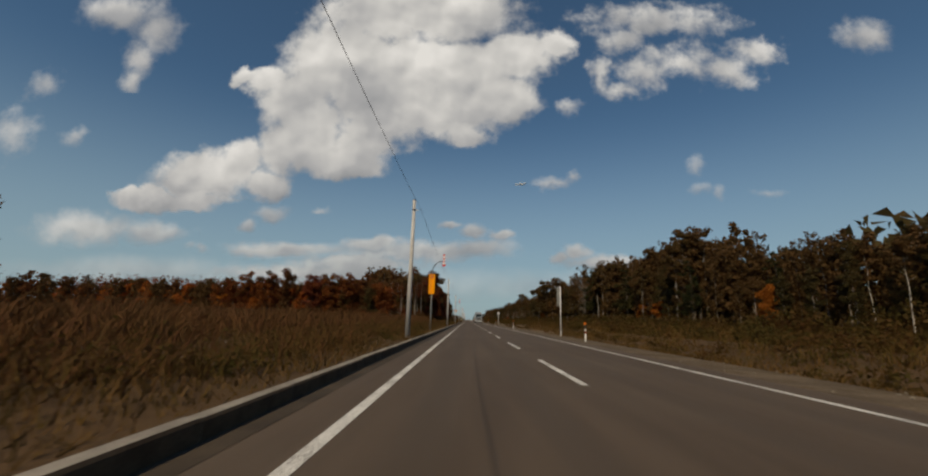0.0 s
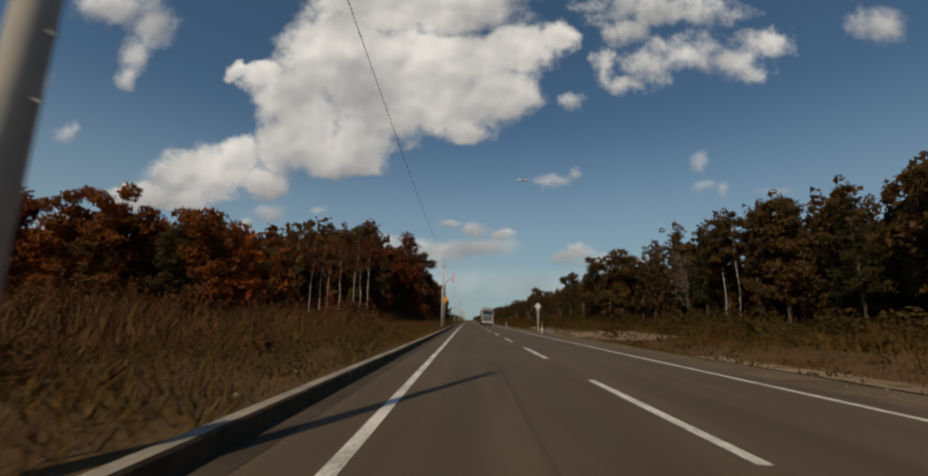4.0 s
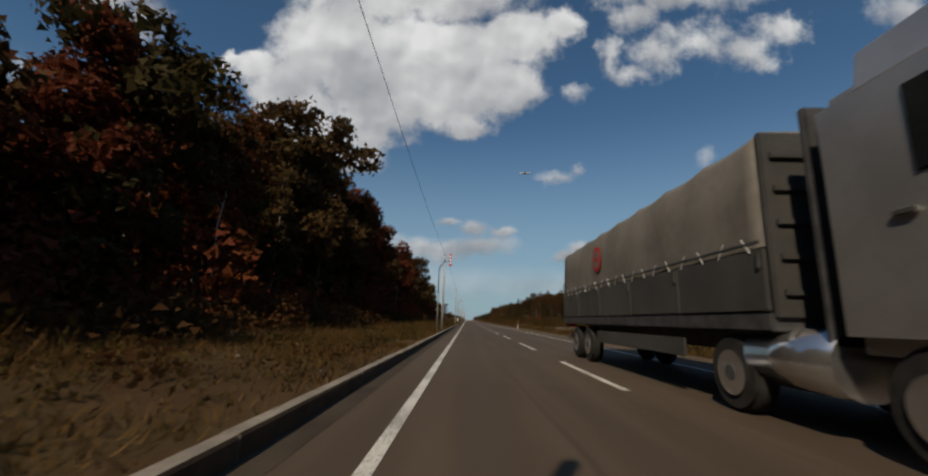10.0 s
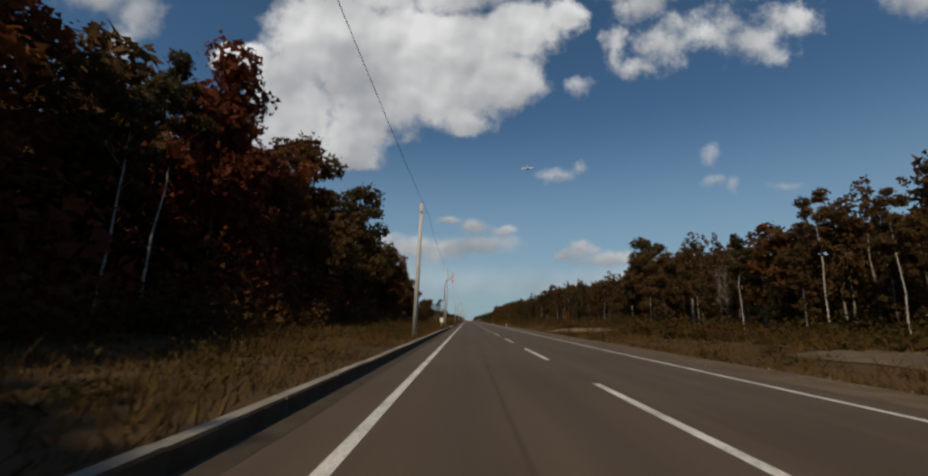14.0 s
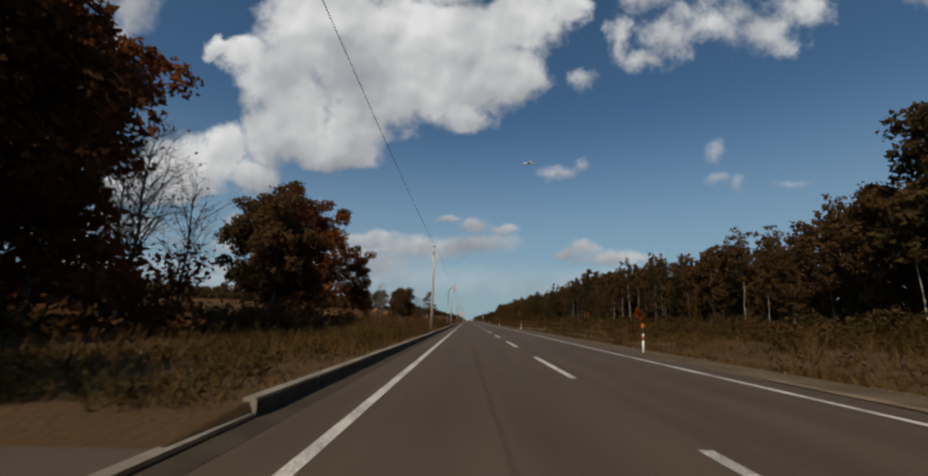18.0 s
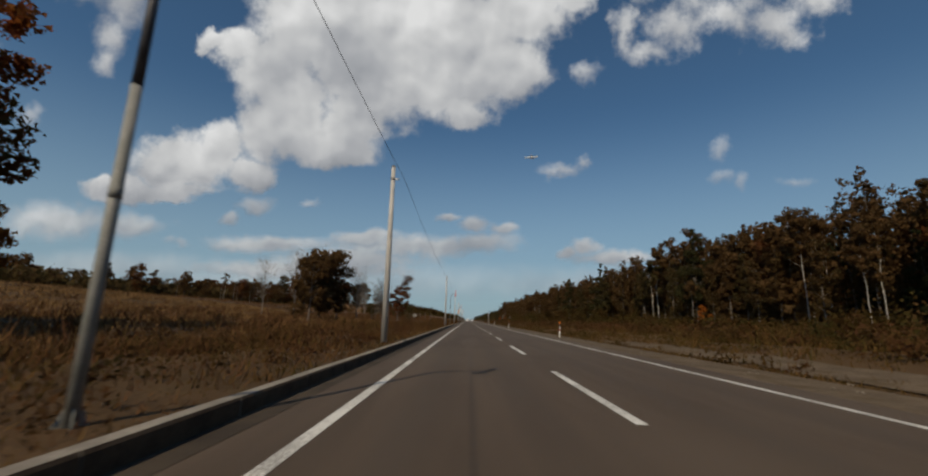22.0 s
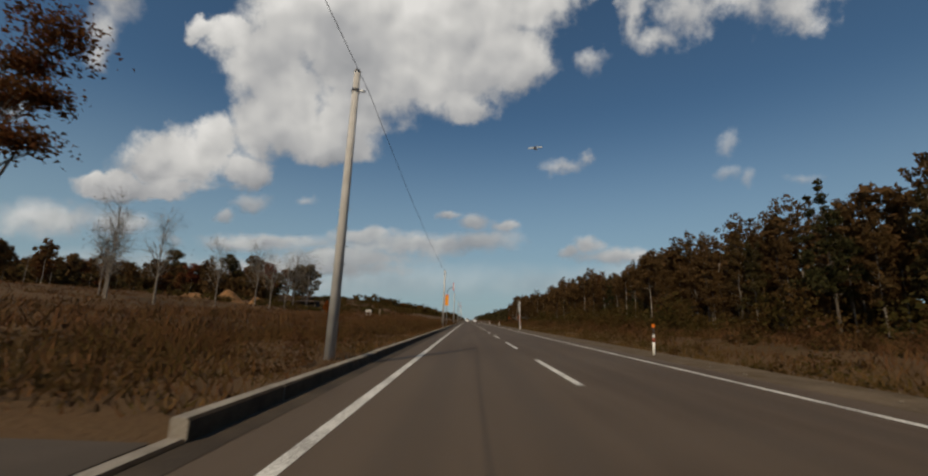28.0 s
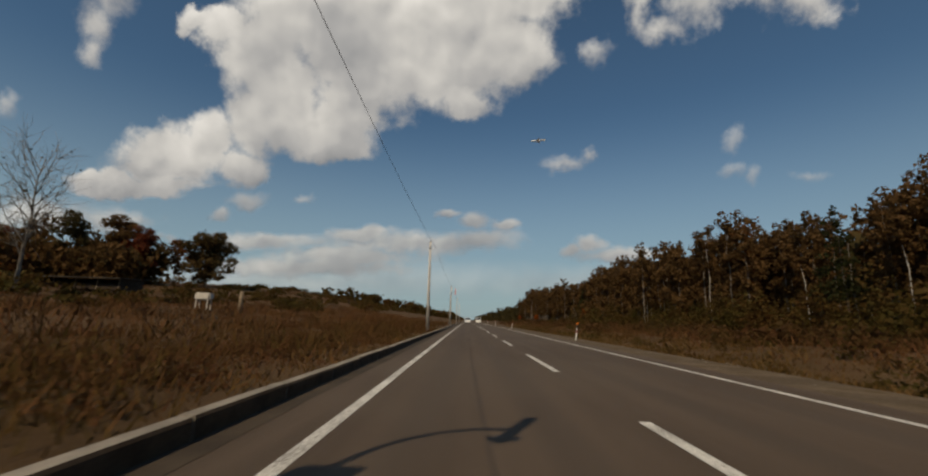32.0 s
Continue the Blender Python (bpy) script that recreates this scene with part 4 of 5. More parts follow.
# ---- poles, wires, signs and posts ----
def utility_pole(x, y, lean=0.0):
    ob = thing("utility_pole", x, y, 0.12, "plain pale grey concrete utility pole behind the kerb", "utility pole", "utility poles along the verge", lean)
    ob.rotation_euler = (0, radians(0.6), 0)
    part("shaft", rod(0.128, 0.084, 7.5, (0, 0, -0.2), 18), POLE_GREY, ob)
    part("cap", rod(0.090, 0.076, 0.06, (0, 0, 7.29), 16), DARK_STEEL, ob)
    part("band", rod(0.105, 0.104, 0.07, (0, 0, 6.72), 16), DARK_STEEL, ob, "dark steel clamp band")
    bm = rod(0.03, 0.03, 0.16, (0.1, 0, 6.75), 8, pose(0, 0, 0, 0, 90, 0))
    part("insulator", bm, WHITE, ob)
    for z in (2.2, 2.65, 3.1, 3.55):
        part("step_bolt", rod(0.012, 0.012, 0.34, (-0.17, 0, z), 6, pose(0, 0, 0, 0, 90, 0)), STEEL, ob)
    return ob


POLES = [-24.0, 21.8, 66.6, 110.7, 156.7, 201.8, 247.0, 278.7, 325.5, 369.7, 415.2, 459.8, 504.6, 552.0, 597.0, 642.0, 688.0]
first_pole = utility_pole(-5.3, POLES[0])
for y in POLES[1:]:
    copy_thing(first_pole, pose(-5.3 + 0.03 * math.sin(y), y, 0.16, 0.6 * math.sin(y * 2.1), 0.5 * math.sin(y), 0))
for a, b in zip(POLES[:-1], POLES[1:]):
    curve = bpy.data.curves.new("overhead_cable", "CURVE")
    curve.dimensions, curve.bevel_depth, curve.bevel_resolution = "3D", 0.008, 2
    sp = curve.splines.new("POLY")
    sp.points.add(16)
    for i, p in enumerate(sp.points):
        f = i / 16
        p.co = (-4.86, a + (b - a) * f, 6.87 - 0.55 * 4 * f * (1 - f), 1)
    curve.materials.append(CABLE)
    tagged(new("overhead_cable", curve), "thin black overhead cable strung between poles", "cable", "overhead cables")


def arrow_sign(parent):
    """Red and white striped marker with a downward arrow head, hung from the arm."""
    edges = [6.68, 6.52, 6.38, 6.22, 6.08, 5.94, 5.80]
    for k in range(6):
        a, b = edges[k], edges[k + 1]
        part("stripe", plate([(0.90, a), (1.06, a), (1.06, b), (0.90, b)], 0.02, (0, -0.05, 0)), WHITE if k % 2 else RED, parent)
    part("arrow_head", plate([(0.81, 5.80), (1.15, 5.80), (1.15, 5.73), (0.98, 5.55), (0.81, 5.73)], 0.02, (0, -0.05, 0)), RED, parent, "red downward arrow head")
    part("backing", plate([(0.95, 5.75), (1.01, 5.75), (1.01, 6.6), (0.95, 6.6)], 0.03, (0, -0.028, 0)), SIGN_BACK, parent)


def arrow_mast(x, y, label):
    ob = thing("marker_mast", x, y, 0.12, label, "snow marker", "snow markers along the verge")
    part("post", rod(0.055, 0.050, 3.3, (0, 0, -0.1), 16), DULL_STEEL, ob)
    part("sleeve", rod(0.057, 0.057, 0.12, (0, 0, 2.05), 16), DULL_STEEL, ob)
    part("upper_pipe", rod(0.050, 0.042, 1.95, (0, 0, 3.2), 14), DARK_STEEL, ob)
    pts = [Vector((0.82 - 0.82 * math.cos(w), 0, 5.1 + 0.95 * math.sin(w))) for w in np.linspace(0, math.pi / 2, 9)] + [Vector((0.98, 0, 6.05))]
    v, f = tube(pts, [0.038] * len(pts), 10)
    part("bent_arm", mesh_of("bent_arm", v, f, DARK_STEEL, True), DARK_STEEL, ob)
    for k in range(4):
        part("base_rib", plate([(0.05, 0.0), (0.15, 0.0), (0.05, 0.22)], 0.012), DULL_STEEL, ob).rotation_euler = (0, 0, radians(45 + 90 * k))
    part("base_plate", box(0.3, 0.3, 0.03, (0, 0, 0.02), 0.005), DULL_STEEL, ob)
    arrow_sign(ob)
    return ob


def words(body, size, at, material, parent, name="writing"):
    """Flat writing facing -y."""
    c = bpy.data.curves.new(name, "FONT")
    c.body, c.size, c.extrude, c.align_x, c.align_y = body, size, 0.001, "CENTER", "CENTER"
    c.materials.append(material)
    ob = new(name, c)
    ob.parent = parent
    ob.matrix_basis = pose(*at, 90, 0, 0)
    return ob


def rounded(w, h, z, r=0.03):
    pts = []
    for cx, cz, a0 in ((w / 2 - r, z + h / 2 - r, 0), (-w / 2 + r, z + h / 2 - r, 90), (-w / 2 + r, z - h / 2 + r, 180), (w / 2 - r, z - h / 2 + r, 270)):
        pts += [(cx + r * math.cos(radians(a0 + a)), cz + r * math.sin(radians(a0 + a))) for a in (0, 45, 90)]
    return pts


def orange_board(parent, header):
    """Tall orange notice board with red and dark writing in two columns."""
    board = part("board", plate(rounded(0.52, 1.72, 4.02), 0.025, (-0.02, -0.11, 0)), ORANGE, parent, "orange notice board with vertical writing")
    part("clamp", box(0.16, 0.07, 0.05, (0, -0.04, 3.45)), STEEL, board), part("clamp", box(0.16, 0.07, 0.05, (0, -0.04, 4.6)), STEEL, board)
    y = -0.114
    if header == "caution":
        part("header_panel", plate([(-0.23, 4.66), (0.19, 4.66), (0.19, 4.84), (-0.23, 4.84)], 0.003, (0, y - 0.002, 0)), RED, board)
        words("注意", 0.17, (-0.02, y - 0.006, 4.745), WHITE, board, "header_writing")
        for k, ch in enumerate("スピード"):
            words(ch if ch != "ー" else "|", 0.16, (0.11, y - 0.002, 4.52 - 0.2 * k), RED, board)
    else:
        ring = []
        for k in range(24):
            w0, w1 = 2 * math.pi * k / 24, 2 * math.pi * (k + 1) / 24
            ring.append((w0, w1))
        bm = bmesh.new()
        for w0, w1 in ring:
            bm.faces.new([bm.verts.new((-0.02 + r * math.cos(w), y - 0.003, 4.66 + r * math.sin(w))) for r, w in ((0.13, w0), (0.13, w1), (0.165, w1), (0.165, w0))])
        part("ban_ring", bm, DULL_RED, board)
        for tilt in (45, -45):
            part("cross_bar", box(0.42, 0.003, 0.045, (-0.02, y - 0.005 - tilt * 0.00005, 4.66), turn=pose(0, 0, 0, 0, tilt, 0)), DULL_RED, board)
        for k, ch in enumerate("ゴミ"):
            words(ch, 0.16, (0.11, y - 0.002, 4.36 - 0.2 * k), DULL_RED, board)
    r = random.Random(9 if header == "caution" else 3)
    for k in range(7):
        z = 4.46 - 0.17 * k
        for j in range(2):
            part("writing_bar", box(r.uniform(0.06, 0.12), 0.002, 0.024, (-0.15 + r.uniform(-0.02, 0.02), y - 0.001, z - 0.05 * j)), DULL_RED, board)


MASTS = {36.5: "litter", 116.4: "warning", 196.6: "", 276.7: "", 356.7: "", 435.6: "", 516.5: "caution", 596.0: ""}
for y, kind in MASTS.items():
    label = {"litter": "grey mast with orange notice board and striped red-white arrow", "caution": "grey mast with orange caution board and striped red-white arrow",
             "warning": "grey mast with orange diamond warning sign and striped arrow"}.get(kind, "grey bent-arm mast with hanging red-white striped arrow")
    mast = arrow_mast(-5.4, y, label)
    if kind in ("litter", "caution"):
        orange_board(mast, kind)
    elif kind == "warning":
        d = part("diamond_plate", plate([(0, 2.92), (0.47, 3.39), (0, 3.86), (-0.47, 3.39)], 0.02, (0, -0.12, 0)), BLACK, mast, "orange diamond warning plate with dark figure")
        part("diamond_face", plate([(0, 2.97), (0.42, 3.39), (0, 3.81), (-0.42, 3.39)], 0.004, (0, -0.126, 0)), ORANGE, d)
        part("dark_figure", plate([(-0.19, 3.18), (-0.11, 3.31), (-0.02, 3.36), (0.07, 3.49), (0.11, 3.63), (0.17, 3.58), (0.13, 3.45), (0.18, 3.38), (0.07, 3.39), (0.00, 3.29), (-0.10, 3.24)], 0.003, (0, -0.130, 0)), BLACK, d)
        part("clamp", box(0.14, 0.08, 0.05, (0, -0.06, 3.26)), STEEL, d), part("clamp", box(0.14, 0.08, 0.05, (0, -0.06, 3.56)), STEEL, d)


def back_sign(x, y, tall, label, kind):
    """A sign that faces the other way, seen from behind."""
    ob = thing("traffic_sign", x, y, float(land(x, y)), label, "traffic sign")
    part("post", rod(0.042, 0.038, tall, (0, 0, -0.1), 14), WHITE, ob)
    part("post_foot", rod(0.055, 0.055, 0.5, (0, 0, -0.1), 14), SIGN_BACK, ob)
    if kind == "board":
        b = part("board_back", box(0.33, 0.02, 1.8, (-0.15, 0.06, tall - 1.0)), DULL_STEEL, ob)
        for k in range(5):
            part("rail", box(0.33, 0.045, 0.05, (-0.15, 0.03, tall - 1.78 + 0.39 * k)), DARK_STEEL, b)
    else:
        z = tall - 0.5
        b = part("diamond_back", plate([(0, z - 0.46), (0.46, z), (0, z + 0.46), (-0.46, z)], 0.02, (0, 0.06, 0)), SIGN_BACK, ob)
        for dz in (-0.14, 0.14):
            part("rail", box(0.6, 0.04, 0.04, (0, 0.04, z + dz)), STEEL, b)


back_sign(6.4, 39.0, 4.6, "white post with a tall board seen from behind", "board")
back_sign(6.7, 119.5, 3.75, "white post with a grey diamond plate seen from behind", "diamond")
back_sign(6.45, 518.9, 4.6, "white post with a tall railed board seen from behind", "board")


def delineator(x, y):
    ob = thing("delineator", x, y, float(land(x, y)) + 0.02, "white roadside delineator post with amber reflector", "delineator", "delineators along the shoulder")
    part("post", rod(0.045, 0.045, 0.62, (0, 0, -0.1), 12), WHITE, ob)
    part("band", rod(0.047, 0.047, 0.15, (0, 0, 0.5), 12), DULL_RED, ob, "faded red band")
    part("upper_band", rod(0.045, 0.045, 0.12, (0, 0, 0.67), 12), WHITE, ob)
    part("rod", rod(0.022, 0.022, 0.28, (0, 0, 0.79), 8), DARK_STEEL, ob)
    r = part("reflector", rod(0.058, 0.058, 0.035, (0, 0.018, 1.12), 16, pose(0, 0, 0, 90, 0, 0)), AMBER, ob, "round amber reflector")
    part("reflector_case", box(0.075, 0.05, 0.17, (0, 0.035, 1.12), 0.012), AMBER, r)
    return ob


post = None
for k, (y, lean) in enumerate([(-13.3, 0), (26.7, 0), (67.6, 1), (108.4, 3), (147.4, -1), (187.4, 1), (227.4, 0), (307.2, 2), (347.9, 6), (386.3, 1), (426.4, 0), (466.9, 2), (508.4, 3), (546.7, 7), (587, 0), (627, 0), (667, 0)]):
    if post is None:
        post = delineator(5.2, y)
    else:
        copy_thing(post, pose(5.2, y, float(land(5.2, y)) + 0.02, 0, lean, 0))

board = thing("notice_board", -5.4, 272.7, 0.2, "small white notice board with yellow panel on a short post", "notice board")
part("post", rod(0.02, 0.02, 0.75, (0, 0, -0.1), 10), STEEL, board)
face = part("panel", plate(rounded(0.34, 0.50, 0.83), 0.012, (0, -0.03, 0)), WHITE, board)
part("yellow_panel", plate([(-0.05, 0.68), (0.05, 0.68), (0.05, 0.98), (-0.05, 0.98)], 0.002, (0, -0.034, 0)), plain("yellow_print", (0.70, 0.66, 0.10), (0.78, 0.74, 0.14), 5.0, 0.5, bump=0.02), face)
for x in (-0.08, 0.08):
    part("mark", rod(0.03, 0.03, 0.002, (x, -0.031, 0.64), 12, pose(0, 0, 0, 90, 0, 0)), BLACK, face)
part("writing_bar", box(0.08, 0.002, 0.02, (0.1, -0.032, 1.03)), BLACK, face)

# wooden posts along the yard
wood_post = None
for k, (x, y, h) in enumerate([(-17.1, 457.0, 2.1), (-15.0, 457.2, 2.1), (-13.7, 457.3, 2.0), (-12.4, 457.0, 2.15), (-11.0, 457.2, 2.1), (-19.4, 456.8, 2.1)]):
    m = pose(x, y, float(land(x, y)), 0, (k % 3) - 1, 40 * k)
    if wood_post is None:
        wood_post = thing("wooden_post", x, y, 0, "dark weathered round wooden post in the gravel yard", "post", "wooden posts of the yard")
        part("log", rod(0.075, 0.068, 2.7, (0, 0, -0.2), 10), BARK, wood_post)
        part("top", rod(0.069, 0.055, 0.05, (0, 0, 2.5), 10), WOOD, wood_post)
        wood_post.matrix_world = m
    else:
        copy_thing(wood_post, m @ Matrix.Diagonal((1, 1, h / 2.5, 1)))


# low concrete wall and a loose block by the gravel turnout
block = None
for x, y, wide, deep, high, turn in ((7.7, 129.0, 1.0, 0.8, 0.62, 12), (8.0, 125.2, 0.45, 2.1, 0.50, 2), (8.1, 122.9, 0.45, 2.1, 0.46, -2), (8.05, 120.6, 0.45, 2.1, 0.48, 1), (8.0, 118.2, 0.45, 2.1, 0.40, 3)):
    block = thing("concrete_block", x, y, float(land(x, y)) - 0.05, "pale weathered concrete block half hidden in the grass", "concrete block", "concrete blocks by the turnout", turn)
    bm = box(wide, deep, high, (0, 0, high / 2), 0.05)
    for v in bm.verts:
        v.co += Vector(noise.noise_vector(v.co * 2.3 + Vector((x, y, 0)))) * 0.03
    part("body", bm, CONCRETE, block)
    part("worn_top", box(wide * 0.8, deep * 0.86, 0.03, (0, 0, high + 0.005), 0.012), PALE_STONE, block, "crumbled paler top")


# rubble in the yard and loose stones on the verge
def stones(name, count, x0, x1, y0, y1, size, material, seed, label):
    g = np.random.default_rng(seed)
    verts, faces = [], []
    for _ in range(count):
        x, y = g.uniform(x0, x1), g.uniform(y0, y1)
        s = size * g.uniform(0.4, 1.4)
        z = float(land(x, y)) + 0.05
        base = len(verts)
        for k in range(6):
            d = [(1, 0, 0), (-1, 0, 0), (0, 1, 0), (0, -1, 0), (0, 0, 1), (0, 0, -1)][k]
            verts.append((x + d[0] * s * g.uniform(0.7, 1.3), y + d[1] * s * g.uniform(0.7, 1.3), z + d[2] * s * g.uniform(0.5, 0.9)))
        for a, b in ((0, 2), (2, 1), (1, 3), (3, 0)):
            faces += [(base + a, base + b, base + 4), (base + b, base + a, base + 5)]
    return tagged(new(name, mesh_of(name, verts, faces, material)), label, "stones", kind="stuff")


DULL_STONE = plain("dull_stone", (0.14, 0.12, 0.095), (0.24, 0.21, 0.17), 2.0, 0.95, bump=0.3)
stones("rubble", 700, -30, -10.4, 454.0, 456.6, 0.11, PALE_STONE, 41, "pale broken stones scattered over the yard")
stones("verge_stones", 500, -12, -5.2, 0, 600, 0.04, DULL_STONE, 42, "loose pale stones on the verge")
stones("shoulder_stones", 2200, 4.5, 8.5, 0, 600, 0.03, DULL_STONE, 43, "loose stones on the gravel shoulder")


# earth mounds on the field
def mound(x, y, r, h, seed):
    rings, segs = 10, 28
    verts, faces = [(0, 0, h)], []
    for i in range(1, rings + 1):
        for k in range(segs):
            w = 2 * math.pi * k / segs
            f = i / rings
            rr = r * f * (1 + 0.18 * noise.noise((math.cos(w) * 1.3 + seed, math.sin(w) * 1.3, 2)))
            z = h * (0.5 + 0.5 * math.cos(math.pi * min(1, f * 1.02))) * (1 + 0.2 * noise.noise((rr * math.cos(w) * 0.8, rr * math.sin(w) * 0.8, seed)))
            verts.append((rr * math.cos(w), rr * math.sin(w), z - 0.4 * f))
    for k in range(segs):
        faces.append((0, 1 + k, 1 + (k + 1) % segs))
        for i in range(rings - 1):
            a, b = 1 + i * segs + k, 1 + i * segs + (k + 1) % segs
            faces.append((a, a + segs, b + segs, b))
    ob = new("earth_mound", mesh_of("earth_mound", verts, faces, SAND, True))
    ob.location = (x, y, float(land(x, y)) + 0.1)
    tagged(ob, "heap of pale brown sandy earth on the field", "mound", "earth heaps on the field")


SAND = gravel_material("sandy_earth", (0.150, 0.072, 0.026), (0.215, 0.108, 0.042), 0.15)
mound(-58.4, 548, 3.9, 2.7, 1), mound(-52, 549, 3.3, 1.7, 2), mound(-66, 547, 6.0, 1.0, 3)

# low shed, white trough and a grey post at the edge of the field
shed = thing("shed", -51, 571, float(land(-51, 571)), "low dark brown wooden shed with flat dark roof", "shed", turn=4)
shed.matrix_world = shed.matrix_world @ Matrix.Diagonal((1, 1, 0.68, 1))
DARK_BOARDS = plain("dark_boards", (0.016, 0.011, 0.008), (0.035, 0.024, 0.016), 3.0, 0.9, bump=0.3)
part("back_wall", box(11.0, 0.1, 2.2, (0, 2.0, 1.1)), DARK_BOARDS, shed)
for k in range(2):
    part("side_wall", box(0.1, 4.0, 2.2, (-5.45 + 10.9 * k, 0, 1.1)), DARK_BOARDS, shed)
part("roof", box(11.8, 5.4, 0.14, (0, -0.2, 2.27), 0.02, pose(0, 0, 0, 4, 0, 0)), plain("roof_sheet", (0.045, 0.038, 0.032), (0.075, 0.064, 0.054), 2.0, 0.8), shed)
for k in range(5):
    part("post", box(0.14, 0.14, 2.1, (-5.2 + 2.6 * k, -1.9, 1.05), 0.01), WOOD, shed)
part("front_boards", box(10.8, 0.06, 1.1, (0, -1.9, 0.55)), DARK_BOARDS, shed)
tub = thing("water_tub", -27.5, 558, float(land(-27.5, 558)), "white plastic water tub on thin legs in the scrub", "tub")
TUB = plain("dull_plastic", (0.36, 0.34, 0.31), (0.46, 0.44, 0.40), 2.0, 0.6)
part("basin", box(1.5, 0.8, 0.7, (0, 0, 1.25), 0.12), TUB, tub)
for x in (-0.55, 0.55):
    for y in (-0.28, 0.28):
        part("leg", box(0.12, 0.12, 0.95, (x, y, 0.45), 0.02), TUB, tub)
gp = thing("wooden_post", -25.0, 560, float(land(-25, 560)), "thick grey weathered post in the scrub", "post")
part("log", rod(0.22, 0.18, 2.4, (0, 0, -0.2), 10), WOOD, gp)

# thin stakes by the shoulder and out on the field
stake = None
for x, y, h, lean in ((5.4, 449.4, 0.7, 2), (5.75, 449.7, 0.7, -14), (-35, 523, 1.2, 2), (-34.2, 523.6, 1.1, -3), (-20.6, 523.5, 1.3, 1), (-29, 520, 1.0, 4), (-25.5, 526, 1.1, -2)):
    m = pose(x, y, float(land(x, y)), 0, lean, 0) @ Matrix.Diagonal((1, 1, h, 1))
    if stake is None:
        stake = thing("stake", x, y, 0, "thin pale weathered wooden stake standing in the grass", "stake", "stakes in the grass")
        part("shaft", rod(0.024, 0.02, 1.15, (0, 0, -0.15), 8), WOOD, stake)
        part("tip", rod(0.021, 0.012, 0.04, (0, 0, 1.0), 8), PALE_STONE, stake)
        stake.matrix_world = m
    else:
        copy_thing(stake, m)


# ---- vehicles ----
CHROME = plain("bright_metal", (0.55, 0.55, 0.56), (0.66, 0.66, 0.67), 3.0, 0.18, 0.9, bump=0.0, spec=0.6)
SILVER = plain("silver_paint", (0.42, 0.41, 0.40), (0.52, 0.51, 0.50), 1.5, 0.28, 0.7, bump=0.0, spec=0.5)
TARP = plain("grey_tarpaulin", (0.13, 0.12, 0.105), (0.18, 0.168, 0.15), 0.8, 0.75, fine=6.0, bump=0.35)
BOARD = plain("grey_side_board", (0.045, 0.044, 0.043), (0.07, 0.068, 0.065), 1.0, 0.55, bump=0.1)
RUBBER = plain("tyre_rubber", (0.012, 0.012, 0.012), (0.025, 0.024, 0.023), 6.0, 0.9, bump=0.2)
LAMP_GLASS = plain("lamp_glass", (0.75, 0.75, 0.74), (0.85, 0.85, 0.84), 8.0, 0.1, bump=0.0, spec=0.8)
DARK_GLASS = plain("dark_glass", (0.012, 0.015, 0.016), (0.02, 0.024, 0.025), 2.0, 0.05, bump=0.0, spec=0.7)


def wheel(parent, x, y, r=0.5, wide=0.3):
    side = 1 if x > 0 else -1
    turn = pose(0, 0, 0, 0, 90, 0)
    tyre = rod(r, r, wide, (x - wide / 2, y, r), 28, turn)
    bmesh.ops.bevel(tyre, geom=[e for e in tyre.edges if len(e.link_faces) == 2 and any(len(f.verts) > 4 for f in e.link_faces)], offset=0.05, segments=2, affect="EDGES")
    w = part("wheel", tyre, RUBBER, parent)
    part("rim", rod(r * 0.58, r * 0.5, 0.03, (x + side * wide / 2 - 0.01 + (0 if side > 0 else -0.02), y, r), 24, turn), CHROME, w, "bright metal rim")
    part("rim_dish", rod(r * 0.47, r * 0.40, 0.03, (x + side * wide / 2 - 0.004 + (0 if side > 0 else -0.022), y, r), 24, turn), DARK_STEEL, w, "dark dished wheel centre")
    part("hub", rod(r * 0.2, r * 0.16, 0.06, (x + side * wide / 2 - 0.02 - (0.0 if side > 0 else 0.02), y, r), 16, turn), DARK_STEEL, w)


